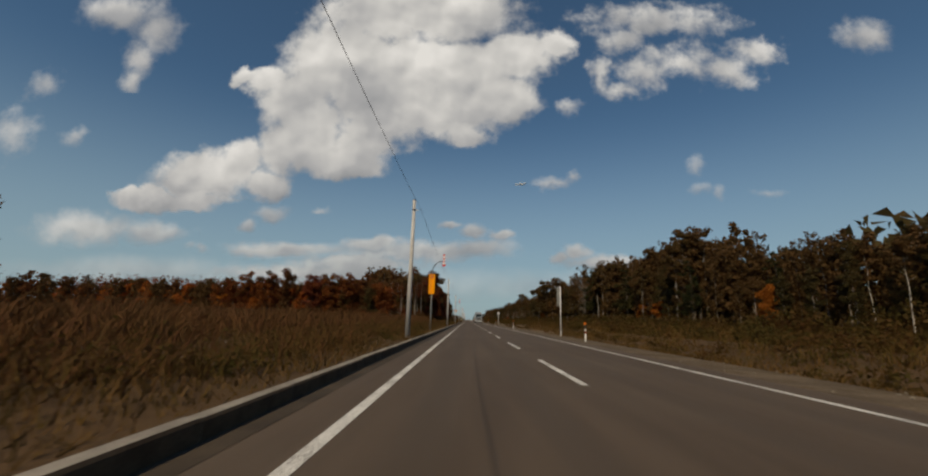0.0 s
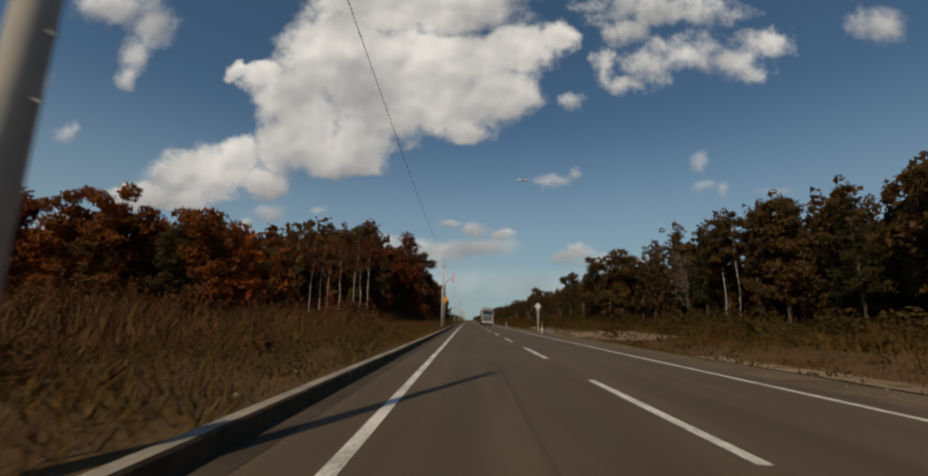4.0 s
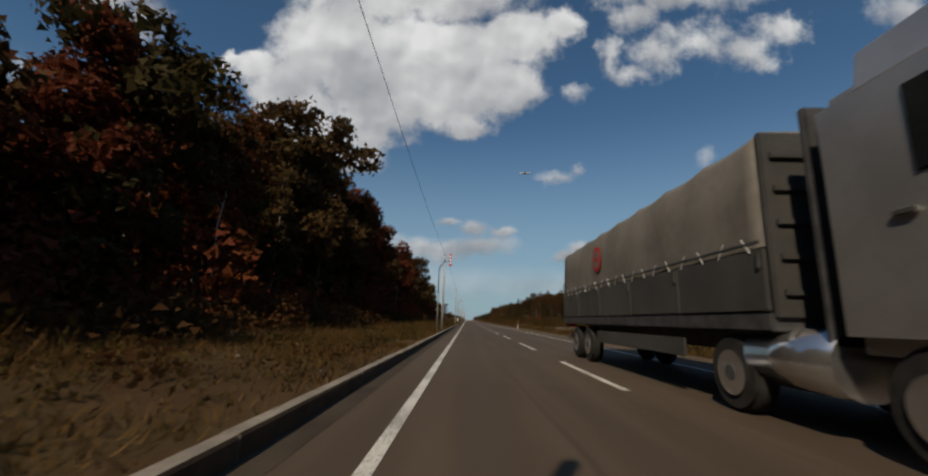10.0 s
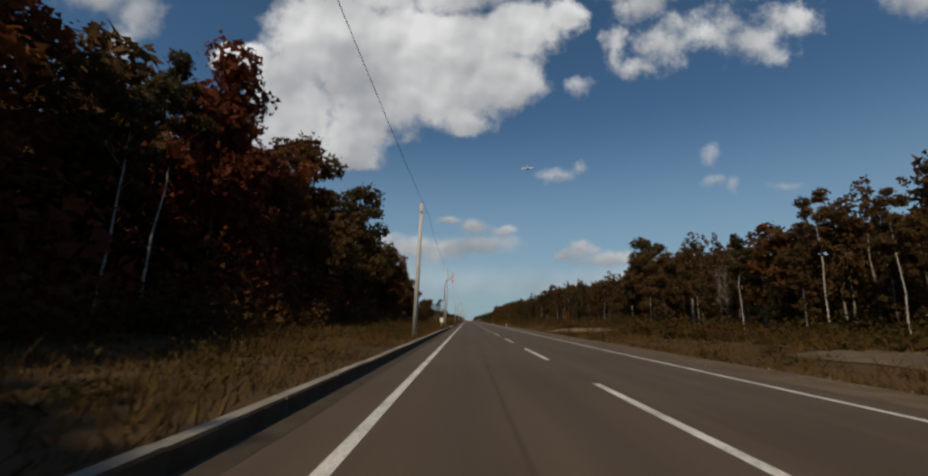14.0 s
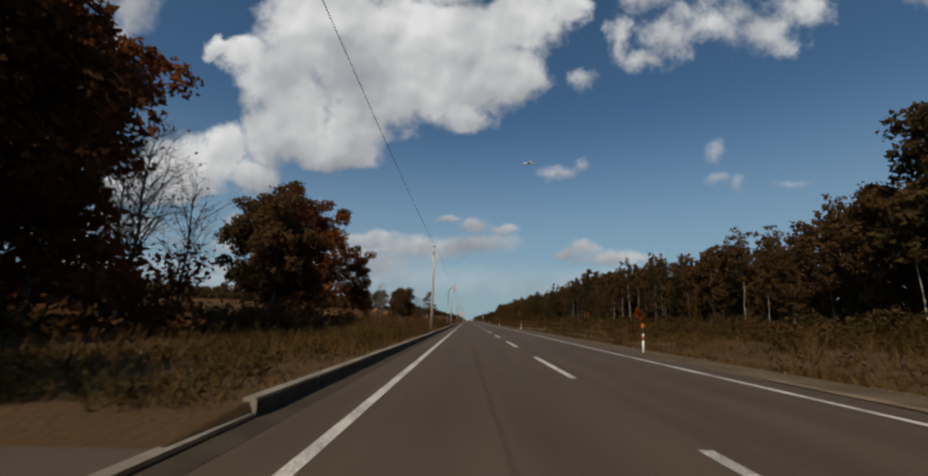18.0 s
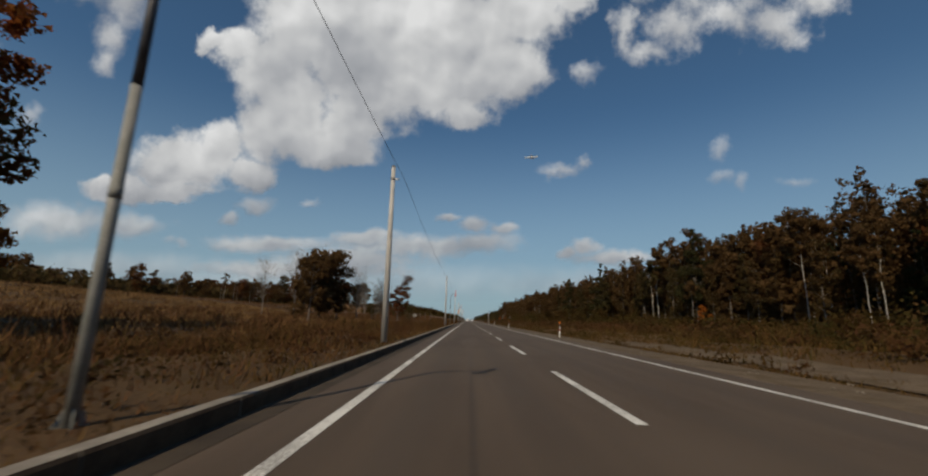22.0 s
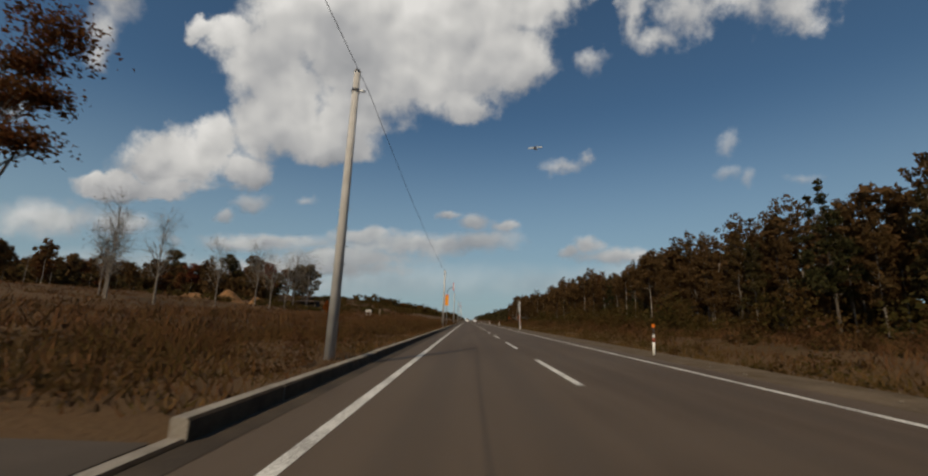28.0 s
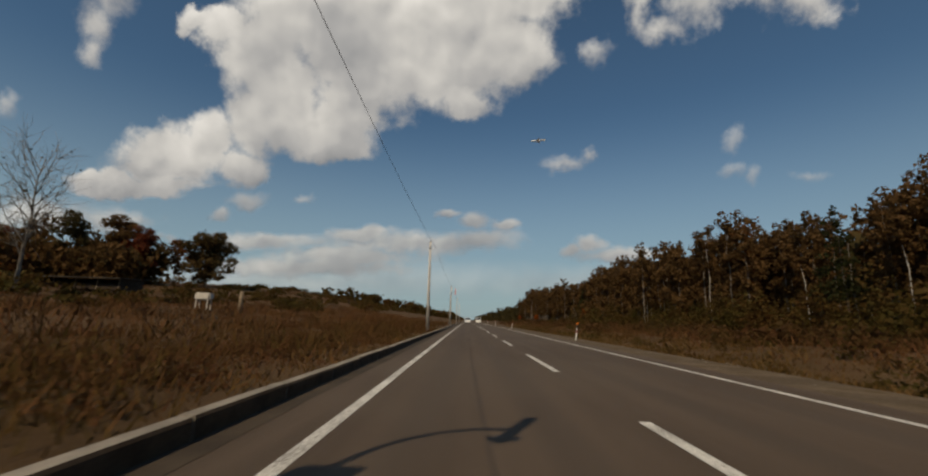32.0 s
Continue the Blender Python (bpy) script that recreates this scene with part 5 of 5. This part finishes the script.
def lorry(x, y):
    """Tractor and tarpaulin trailer facing -y, the front bumper at y."""
    ob = thing("lorry", x, y, 0.0, "silver lorry with chrome grille and grey tarpaulin trailer", "lorry")
    ob.matrix_world = pose(x, y, 0) @ Matrix.Scale(1.06, 4)
    cab = part("cab", box(2.46, 2.2, 2.55, (0, 1.12, 2.15), 0.16), SILVER, ob)
    part("roof_fairing", plate([(-1.1, 3.30), (1.1, 3.30), (1.0, 3.84), (-1.0, 3.84)], 1.7, (0, 0.15, 0), 0.08), SILVER, cab)
    part("windscreen", plate([(-1.08, 2.30), (1.08, 2.30), (1.02, 3.20), (-1.02, 3.20)], 0.05, (0, -0.02, 0), 0.01), DARK_GLASS, cab, "dark windscreen")
    part("visor", box(2.1, 0.16, 0.14, (0, -0.03, 3.29), 0.03), SILVER, cab)
    part("wiper_panel", box(2.2, 0.06, 0.12, (0, -0.02, 2.2), 0.02), CHROME, cab)
    g = part("grille", box(1.95, 0.05, 1.10, (0, -0.02, 1.52), 0.02), BLACK, cab, "black grille with bright bars")
    for z, h in ((2.00, 0.09), (1.70, 0.06), (1.42, 0.10), (1.10, 0.08)):
        part("grille_bar", box(1.78, 0.06, h, (0, -0.045, z), 0.015), SILVER, g)
    part("emblem", rod(0.13, 0.13, 0.03, (0, -0.09, 1.70), 20, pose(0, 0, 0, -90, 0, 0)), CHROME, g)
    for s in (-1, 1):
        part("corner_panel", box(0.34, 0.1, 1.05, (s * 1.02, 0.0, 1.62), 0.04), SILVER, cab)
        part("side_window", box(0.03, 0.95, 0.75, (s * 1.235, 0.75, 2.72), 0.01), DARK_GLASS, cab)
        part("door_handle", box(0.04, 0.2, 0.05, (s * 1.25, 1.35, 2.05), 0.01), CHROME, cab)
        m = part("mirror", box(0.2, 0.12, 0.5, (s * 1.5, -0.02, 2.78), 0.04), CHROME, cab)
        part("mirror_arm", box(0.34, 0.04, 0.04, (s * 1.36, 0.02, 3.06)), DARK_STEEL, m)
        part("step", box(0.2, 0.6, 0.1, (s * 1.16, 0.55, 0.62), 0.02), DARK_STEEL, cab)
        part("tank", rod(0.36, 0.36, 1.3, (s * 0.86, 2.3, 0.75), 20, pose(0, 0, 0, -90, 0, 0)), CHROME, ob)
    bumper = part("bumper", box(2.48, 0.3, 0.5, (0, 0.1, 0.72), 0.06), SILVER, ob)
    for s in (-1, 1):
        part("headlight", box(0.46, 0.06, 0.2, (s * 0.92, -0.06, 0.86), 0.03), LAMP_GLASS, bumper, "clear headlight")
        part("fog_lamp", rod(0.07, 0.07, 0.03, (s * 0.78, -0.05, 0.62), 14, pose(0, 0, 0, 90, 0, 0)), LAMP_GLASS, bumper)
    part("number_plate", box(0.44, 0.02, 0.22, (0.1, -0.07, 0.64), 0.005), WHITE, bumper)
    part("plate_bar", box(0.32, 0.004, 0.06, (0.1, -0.082, 0.62)), BLACK, bumper)
    part("under_bumper", box(2.3, 0.2, 0.25, (0, 0.15, 0.38), 0.03), BLACK, ob)
    part("chassis", box(0.9, 12.6, 0.3, (0, 6.9, 0.92), 0.02), DARK_STEEL, ob)
    part("air_deflector", box(2.3, 0.1, 2.6, (0, 2.35, 2.2), 0.03), DARK_STEEL, ob)
    bed = part("trailer_bed", box(2.48, 10.4, 0.22, (0, 8.2, 1.16), 0.02), DARK_STEEL, ob)
    for s in (-1, 1):
        for k in range(5):
            part("side_board", box(0.05, 2.04, 0.75, (s * 1.22, 4.04 + 2.08 * k, 1.66), 0.012), BOARD, bed)
            part("latch", box(0.03, 0.06, 0.2, (s * 1.26, 3.1 + 2.08 * k, 1.9), 0.008), DARK_STEEL, bed)
        part("tie_rail", box(0.03, 10.3, 0.04, (s * 1.25, 8.2, 2.12), 0.008), DARK_STEEL, bed)
        for k in range(20):
            part("lacing", box(0.014, 0.014, 0.24, (s * 1.255, 3.3 + 0.52 * k, 2.1), turn=pose(0, 0, 0, 35 if k % 2 else -35, 0, 0)), SIGN_BACK, bed)
    # tarpaulin cover, lightly sagging between hoops
    prof = [(-1.21, 2.06), (-1.215, 2.7), (-1.19, 3.42), (-1.08, 3.55), (0, 3.60), (1.08, 3.55), (1.19, 3.42), (1.215, 2.7), (1.21, 2.06)]
    verts, faces = [], []
    n = 40
    for j in range(n + 1):
        yy = 3.05 + 10.3 * j / n
        sag = 0.03 * abs(math.sin(math.pi * j / 5))
        for px, pz in prof:
            k = 1 - sag * (1.2 if abs(px) < 1.2 else 0.6)
            verts.append((px * k + 0.012 * noise.noise((px * 2, yy * 1.5, pz * 2)), yy, pz - sag * 0.6 * (pz > 3.3)))
    m = len(prof)
    for j in range(n):
        for i in range(m - 1):
            faces.append((j * m + i, j * m + i + 1, (j + 1) * m + i + 1, (j + 1) * m + i))
    faces += [tuple(range(m - 1, -1, -1)), tuple(range(n * m, n * m + m))]
    part("tarpaulin", mesh_of("tarpaulin", verts, faces, TARP, True), TARP, ob, "grey tarpaulin cover laced to the bed")
    front = part("headboard", box(2.4, 0.08, 2.3, (0, 2.98, 2.35), 0.02), BOARD, ob)
    for k in range(5):
        part("headboard_rung", box(2.2, 0.06, 0.08, (0, 2.92, 1.5 + 0.42 * k), 0.01), BOARD, front)
    for s in (-1, 1):
        for yy in (1.35, 3.9, 10.6, 11.9):
            wheel(ob, s * 1.04, yy)
        part("mudguard", box(0.34, 1.3, 0.05, (s * 1.04, 3.9, 1.04), 0.02), BLACK, ob)
        part("tail_light", box(0.3, 0.04, 0.12, (s * 0.95, 13.42, 1.0), 0.01), RED, ob)
        part("side_guard", box(0.04, 4.6, 0.3, (s * 1.18, 7.4, 0.75), 0.01), BOARD, ob)
    badge = part("badge", rod(0.34, 0.34, 0.012, (-1.235, 9.4, 2.82), 28, pose(0, 0, 0, 0, -90, 0)), RED, ob, "round red mark on the tarpaulin")
    part("badge_disc", rod(0.25, 0.25, 0.012, (-1.241, 9.4, 2.82), 28, pose(0, 0, 0, 0, -90, 0)), TARP, badge)
    part("badge_bar", box(0.012, 0.26, 0.11, (-1.252, 9.4, 2.82), 0.003), RED, badge)
    part("rear_bumper", box(2.3, 0.1, 0.16, (0, 13.2, 0.62), 0.02), DARK_STEEL, ob)


lorry(2.2, 162.5)


def van(x, y, turn, label, paint):
    ob = thing("van", x, y, 0.0, label, "van", turn=turn)
    side = [(-2.1, 0.35), (2.0, 0.35), (2.1, 0.6), (2.08, 0.95), (1.75, 1.1), (1.2, 1.75), (0.9, 1.85), (-1.95, 1.85), (-2.1, 1.6)]
    bm = plate(side, 1.64, (0, -0.82, 0), 0.05)
    bmesh.ops.rotate(bm, cent=(0, 0, 0), matrix=Matrix.Rotation(radians(-90), 3, "Z"), verts=bm.verts)
    body = part("body", bm, paint, ob)
    part("windscreen", box(1.4, 0.04, 0.75, (0, -1.5, 1.43), 0.01, pose(0, 0, 0, -40, 0, 0)), DARK_GLASS, body)
    part("rear_window", box(1.35, 0.04, 0.6, (0, 2.10, 1.4), 0.01), DARK_GLASS, body)
    part("bumper", box(1.66, 0.14, 0.22, (0, 2.1, 0.5), 0.04), paint, ob)
    part("bumper", box(1.66, 0.14, 0.22, (0, -2.08, 0.5), 0.04), paint, ob)
    for s in (-1, 1):
        part("tail_light", box(0.14, 0.04, 0.4, (s * 0.72, 2.11, 0.95), 0.01), RED, body)
        part("headlight", box(0.3, 0.04, 0.16, (s * 0.6, -2.11, 0.75), 0.01), LAMP_GLASS, body)
        part("side_window", box(0.03, 2.6, 0.5, (s * 0.825, 0.4, 1.45), 0.01), DARK_GLASS, body)
        for yy in (-1.3, 1.3):
            wheel(ob, s * 0.72, yy, 0.31, 0.18)


VAN_WHITE = plain("white_car_paint", (0.72, 0.72, 0.71), (0.80, 0.80, 0.79), 2.0, 0.25, bump=0.0, spec=0.5)
van(-1.9, 652, 0, "white van on the far stretch of the road", VAN_WHITE)
van(1.9, 668, 0, "white oncoming van on the far stretch of the road", VAN_WHITE)

# small airliner far up in the sky
plane = thing("airliner", 250, 2000, 680, "tiny white airliner high in the blue sky", "aircraft", turn=75)
plane.matrix_world = plane.matrix_world @ Matrix.Scale(1.6, 4)
bm = rod(1.8, 1.8, 26, (0, -13, 0), 14, pose(0, 0, 0, -90, 0, 0))
part("fuselage", bm, WHITE, plane)
part("nose", rod(1.8, 0.3, 4, (0, 13, 0), 14, pose(0, 0, 0, -90, 0, 0)), WHITE, plane)
part("tail_cone", rod(1.8, 0.4, 6, (0, -13, 0.2), 14, pose(0, 0, 0, 90, 0, 0)), WHITE, plane)
for s in (-1, 1):
    bm = bmesh.new()
    pts = [(0, 4), (s * 15, -4), (s * 15, -6), (0, -2)]
    low, up = [bm.verts.new((px, py, -0.6)) for px, py in pts], [bm.verts.new((px, py, -0.2)) for px, py in pts]
    bm.faces.new(low), bm.faces.new(up)
    for i in range(4):
        bm.faces.new((low[i], low[(i + 1) % 4], up[(i + 1) % 4], up[i]))
    bmesh.ops.recalc_face_normals(bm, faces=bm.faces)
    part("wing", bm, WHITE, plane)
    part("engine", rod(0.9, 0.8, 3.2, (s * 5, 0.5, -1.5), 12, pose(0, 0, 0, -90, 0, 0)), SIGN_BACK, plane)
    part("tailplane", box(5, 2.2, 0.2, (s * 2.6, -16.5, 0.8)), WHITE, plane)
part("fin", plate([(0, 0), (2.5, 0), (1, 5), (-1, 5)], 0.25, (0, -17, 1.2)), WHITE, plane).rotation_euler = (0, 0, 0)


# ---- clouds: a broken layer some 1200 m up ----
REF = (-2.36, 265.0, EYE)
CLOUD_BASE, CLOUD_FAR = 1250.0, 4150.0


def cloud_material(puffs, soft, seed, thin, drift, dense, glow):
    """Heaped billows: soft ellipses in the patch's own coordinates, heaped with rounded heads of three sizes."""
    m = Nodes("cloud")
    uv = m.n.new("ShaderNodeTexCoord").outputs["UV"]
    shift = m.vec("ADD", uv, (seed * 1.7, seed * 0.9, 0.0))
    warp = m.vec("MULTIPLY", m.vec("SUBTRACT", m.noise(1.6, 6.0, 0.62, shift, True), (0.5, 0.5, 0.5)), (drift, drift * 0.85, 0.0))
    p = m.vec("ADD", uv, warp)

    def heads(where):
        total = None
        for scale, weight in ((0.8, 0.62), (1.9, 0.29), (5.0, 0.09)):
            v = m.n.new("ShaderNodeTexVoronoi")
            v.feature = "SMOOTH_F1"
            v.inputs["Scale"].default_value, v.inputs["Smoothness"].default_value = scale, 0.35
            m.l.new(where, v.inputs["Vector"])
            lump = m.math("MULTIPLY", m.math("SUBTRACT", 0.62, v.outputs["Distance"]), weight)
            total = lump if total is None else m.math("ADD", total, lump)
        return total

    half = m.vec("ADD", shift, m.vec("MULTIPLY", warp, (0.35, 0.35, 0.0)))
    lumps = heads(half)
    lumps_up = heads(m.vec("ADD", half, (-0.09, -0.16, 0.0)))
    field = lift = None
    for cx, cy, rx, ry in puffs:
        q = m.vec("MULTIPLY", m.vec("SUBTRACT", p, (cx / 100, cy / 100, 0)), (100 / rx, 100 / ry, 0))
        d = m.math("SUBTRACT", 1.0, m.vec("LENGTH", q))
        y = m.n.new("ShaderNodeSeparateXYZ")
        m.l.new(q, y.inputs[0])
        share = m.math("MAXIMUM", m.math("ADD", d, 0.25), 0.0)
        up = m.math("MULTIPLY", y.outputs[1], share)
        if field is None:
            field, lift, whole = d, up, share
        else:
            s = m.n.new("ShaderNodeMath")
            s.operation = "SMOOTH_MAX"
            s.inputs[2].default_value = 0.25
            m.l.new(field, s.inputs[0]), m.l.new(d, s.inputs[1])
            field, lift, whole = s.outputs[0], m.math("ADD", lift, up), m.math("ADD", whole, share)
    lift = m.math("DIVIDE", lift, m.math("ADD", whole, 0.1))
    fine = m.noise(3.0, 6.0, 0.6, shift)
    field = m.math("ADD", field, m.math("MULTIPLY", lumps, 0.55 * min(thin, 1.4)))
    field = m.math("ADD", field, m.math("MULTIPLY", m.math("SUBTRACT", fine, 0.5), thin * 0.7))
    alpha = m.span(field, 0.0, soft, 0.0, dense)
    # light painted into the glow: heads brighter on top, undersides and deep parts greyer
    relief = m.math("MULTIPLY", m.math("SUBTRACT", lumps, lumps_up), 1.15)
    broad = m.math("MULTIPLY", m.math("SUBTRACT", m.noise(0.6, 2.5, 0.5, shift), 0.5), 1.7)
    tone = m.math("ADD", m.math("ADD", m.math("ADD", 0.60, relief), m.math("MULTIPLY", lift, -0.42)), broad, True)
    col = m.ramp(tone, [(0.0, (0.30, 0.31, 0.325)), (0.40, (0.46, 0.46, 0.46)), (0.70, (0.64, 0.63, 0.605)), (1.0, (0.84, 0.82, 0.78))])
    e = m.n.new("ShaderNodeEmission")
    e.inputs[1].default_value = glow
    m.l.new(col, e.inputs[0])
    tr = m.n.new("ShaderNodeBsdfTransparent")
    mix = m.n.new("ShaderNodeMixShader")
    m.l.new(alpha, mix.inputs[0]), m.l.new(tr.outputs[0], mix.inputs[1]), m.l.new(e.outputs[0], mix.inputs[2])
    m.n.remove(m.bsdf)
    m.l.new(mix.outputs[0], m.out.inputs[0])
    return m.mat


def cloud(puffs, label, soft=0.28, seed=0.0, thin=0.9, grow=1.0, drift=1.0, dense=1.0, base=CLOUD_BASE, glow=0.88):
    """A patch of the cloud layer wide enough for its puffs."""
    puffs = [(a, b, c * grow, d * grow) for a, b, c, d in puffs]
    x0, x1 = min(p[0] - p[2] for p in puffs) - 80, max(p[0] + p[2] for p in puffs) + 80
    y0, y1 = min(p[1] - p[3] for p in puffs) - 75, min(max(p[1] + p[3] for p in puffs) + 75, 510)
    turn = look((0, 0, 0), AHEAD, LEAN).to_3x3()
    nx, ny = 20, 14
    verts, faces, uvs = [], [], []
    for j in range(ny + 1):
        for i in range(nx + 1):
            px, py = x0 + (x1 - x0) * i / nx, y0 + (y1 - y0) * j / ny
            d = turn @ Vector(((px - 784) / 699.4, (402 - py) / 699.4, -1))
            k = min((CLOUD_FAR + 40 * seed) / d.y, (base + 12 * seed) / max(d.z, 1e-3))
            verts.append(Vector(REF) + d * k)
            uvs.append((px / 100, py / 100))
    for j in range(ny):
        for i in range(nx):
            a = j * (nx + 1) + i
            faces.append((a, a + 1, a + nx + 2, a + nx + 1))
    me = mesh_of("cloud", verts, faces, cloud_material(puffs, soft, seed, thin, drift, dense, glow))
    layer = me.uv_layers.new(name="UVMap")
    for loop in me.loops:
        layer.data[loop.index].uv = uvs[loop.vertex_index]
    tagged(new("cloud", me), label, "cloud", "clouds in the sky", "structure")


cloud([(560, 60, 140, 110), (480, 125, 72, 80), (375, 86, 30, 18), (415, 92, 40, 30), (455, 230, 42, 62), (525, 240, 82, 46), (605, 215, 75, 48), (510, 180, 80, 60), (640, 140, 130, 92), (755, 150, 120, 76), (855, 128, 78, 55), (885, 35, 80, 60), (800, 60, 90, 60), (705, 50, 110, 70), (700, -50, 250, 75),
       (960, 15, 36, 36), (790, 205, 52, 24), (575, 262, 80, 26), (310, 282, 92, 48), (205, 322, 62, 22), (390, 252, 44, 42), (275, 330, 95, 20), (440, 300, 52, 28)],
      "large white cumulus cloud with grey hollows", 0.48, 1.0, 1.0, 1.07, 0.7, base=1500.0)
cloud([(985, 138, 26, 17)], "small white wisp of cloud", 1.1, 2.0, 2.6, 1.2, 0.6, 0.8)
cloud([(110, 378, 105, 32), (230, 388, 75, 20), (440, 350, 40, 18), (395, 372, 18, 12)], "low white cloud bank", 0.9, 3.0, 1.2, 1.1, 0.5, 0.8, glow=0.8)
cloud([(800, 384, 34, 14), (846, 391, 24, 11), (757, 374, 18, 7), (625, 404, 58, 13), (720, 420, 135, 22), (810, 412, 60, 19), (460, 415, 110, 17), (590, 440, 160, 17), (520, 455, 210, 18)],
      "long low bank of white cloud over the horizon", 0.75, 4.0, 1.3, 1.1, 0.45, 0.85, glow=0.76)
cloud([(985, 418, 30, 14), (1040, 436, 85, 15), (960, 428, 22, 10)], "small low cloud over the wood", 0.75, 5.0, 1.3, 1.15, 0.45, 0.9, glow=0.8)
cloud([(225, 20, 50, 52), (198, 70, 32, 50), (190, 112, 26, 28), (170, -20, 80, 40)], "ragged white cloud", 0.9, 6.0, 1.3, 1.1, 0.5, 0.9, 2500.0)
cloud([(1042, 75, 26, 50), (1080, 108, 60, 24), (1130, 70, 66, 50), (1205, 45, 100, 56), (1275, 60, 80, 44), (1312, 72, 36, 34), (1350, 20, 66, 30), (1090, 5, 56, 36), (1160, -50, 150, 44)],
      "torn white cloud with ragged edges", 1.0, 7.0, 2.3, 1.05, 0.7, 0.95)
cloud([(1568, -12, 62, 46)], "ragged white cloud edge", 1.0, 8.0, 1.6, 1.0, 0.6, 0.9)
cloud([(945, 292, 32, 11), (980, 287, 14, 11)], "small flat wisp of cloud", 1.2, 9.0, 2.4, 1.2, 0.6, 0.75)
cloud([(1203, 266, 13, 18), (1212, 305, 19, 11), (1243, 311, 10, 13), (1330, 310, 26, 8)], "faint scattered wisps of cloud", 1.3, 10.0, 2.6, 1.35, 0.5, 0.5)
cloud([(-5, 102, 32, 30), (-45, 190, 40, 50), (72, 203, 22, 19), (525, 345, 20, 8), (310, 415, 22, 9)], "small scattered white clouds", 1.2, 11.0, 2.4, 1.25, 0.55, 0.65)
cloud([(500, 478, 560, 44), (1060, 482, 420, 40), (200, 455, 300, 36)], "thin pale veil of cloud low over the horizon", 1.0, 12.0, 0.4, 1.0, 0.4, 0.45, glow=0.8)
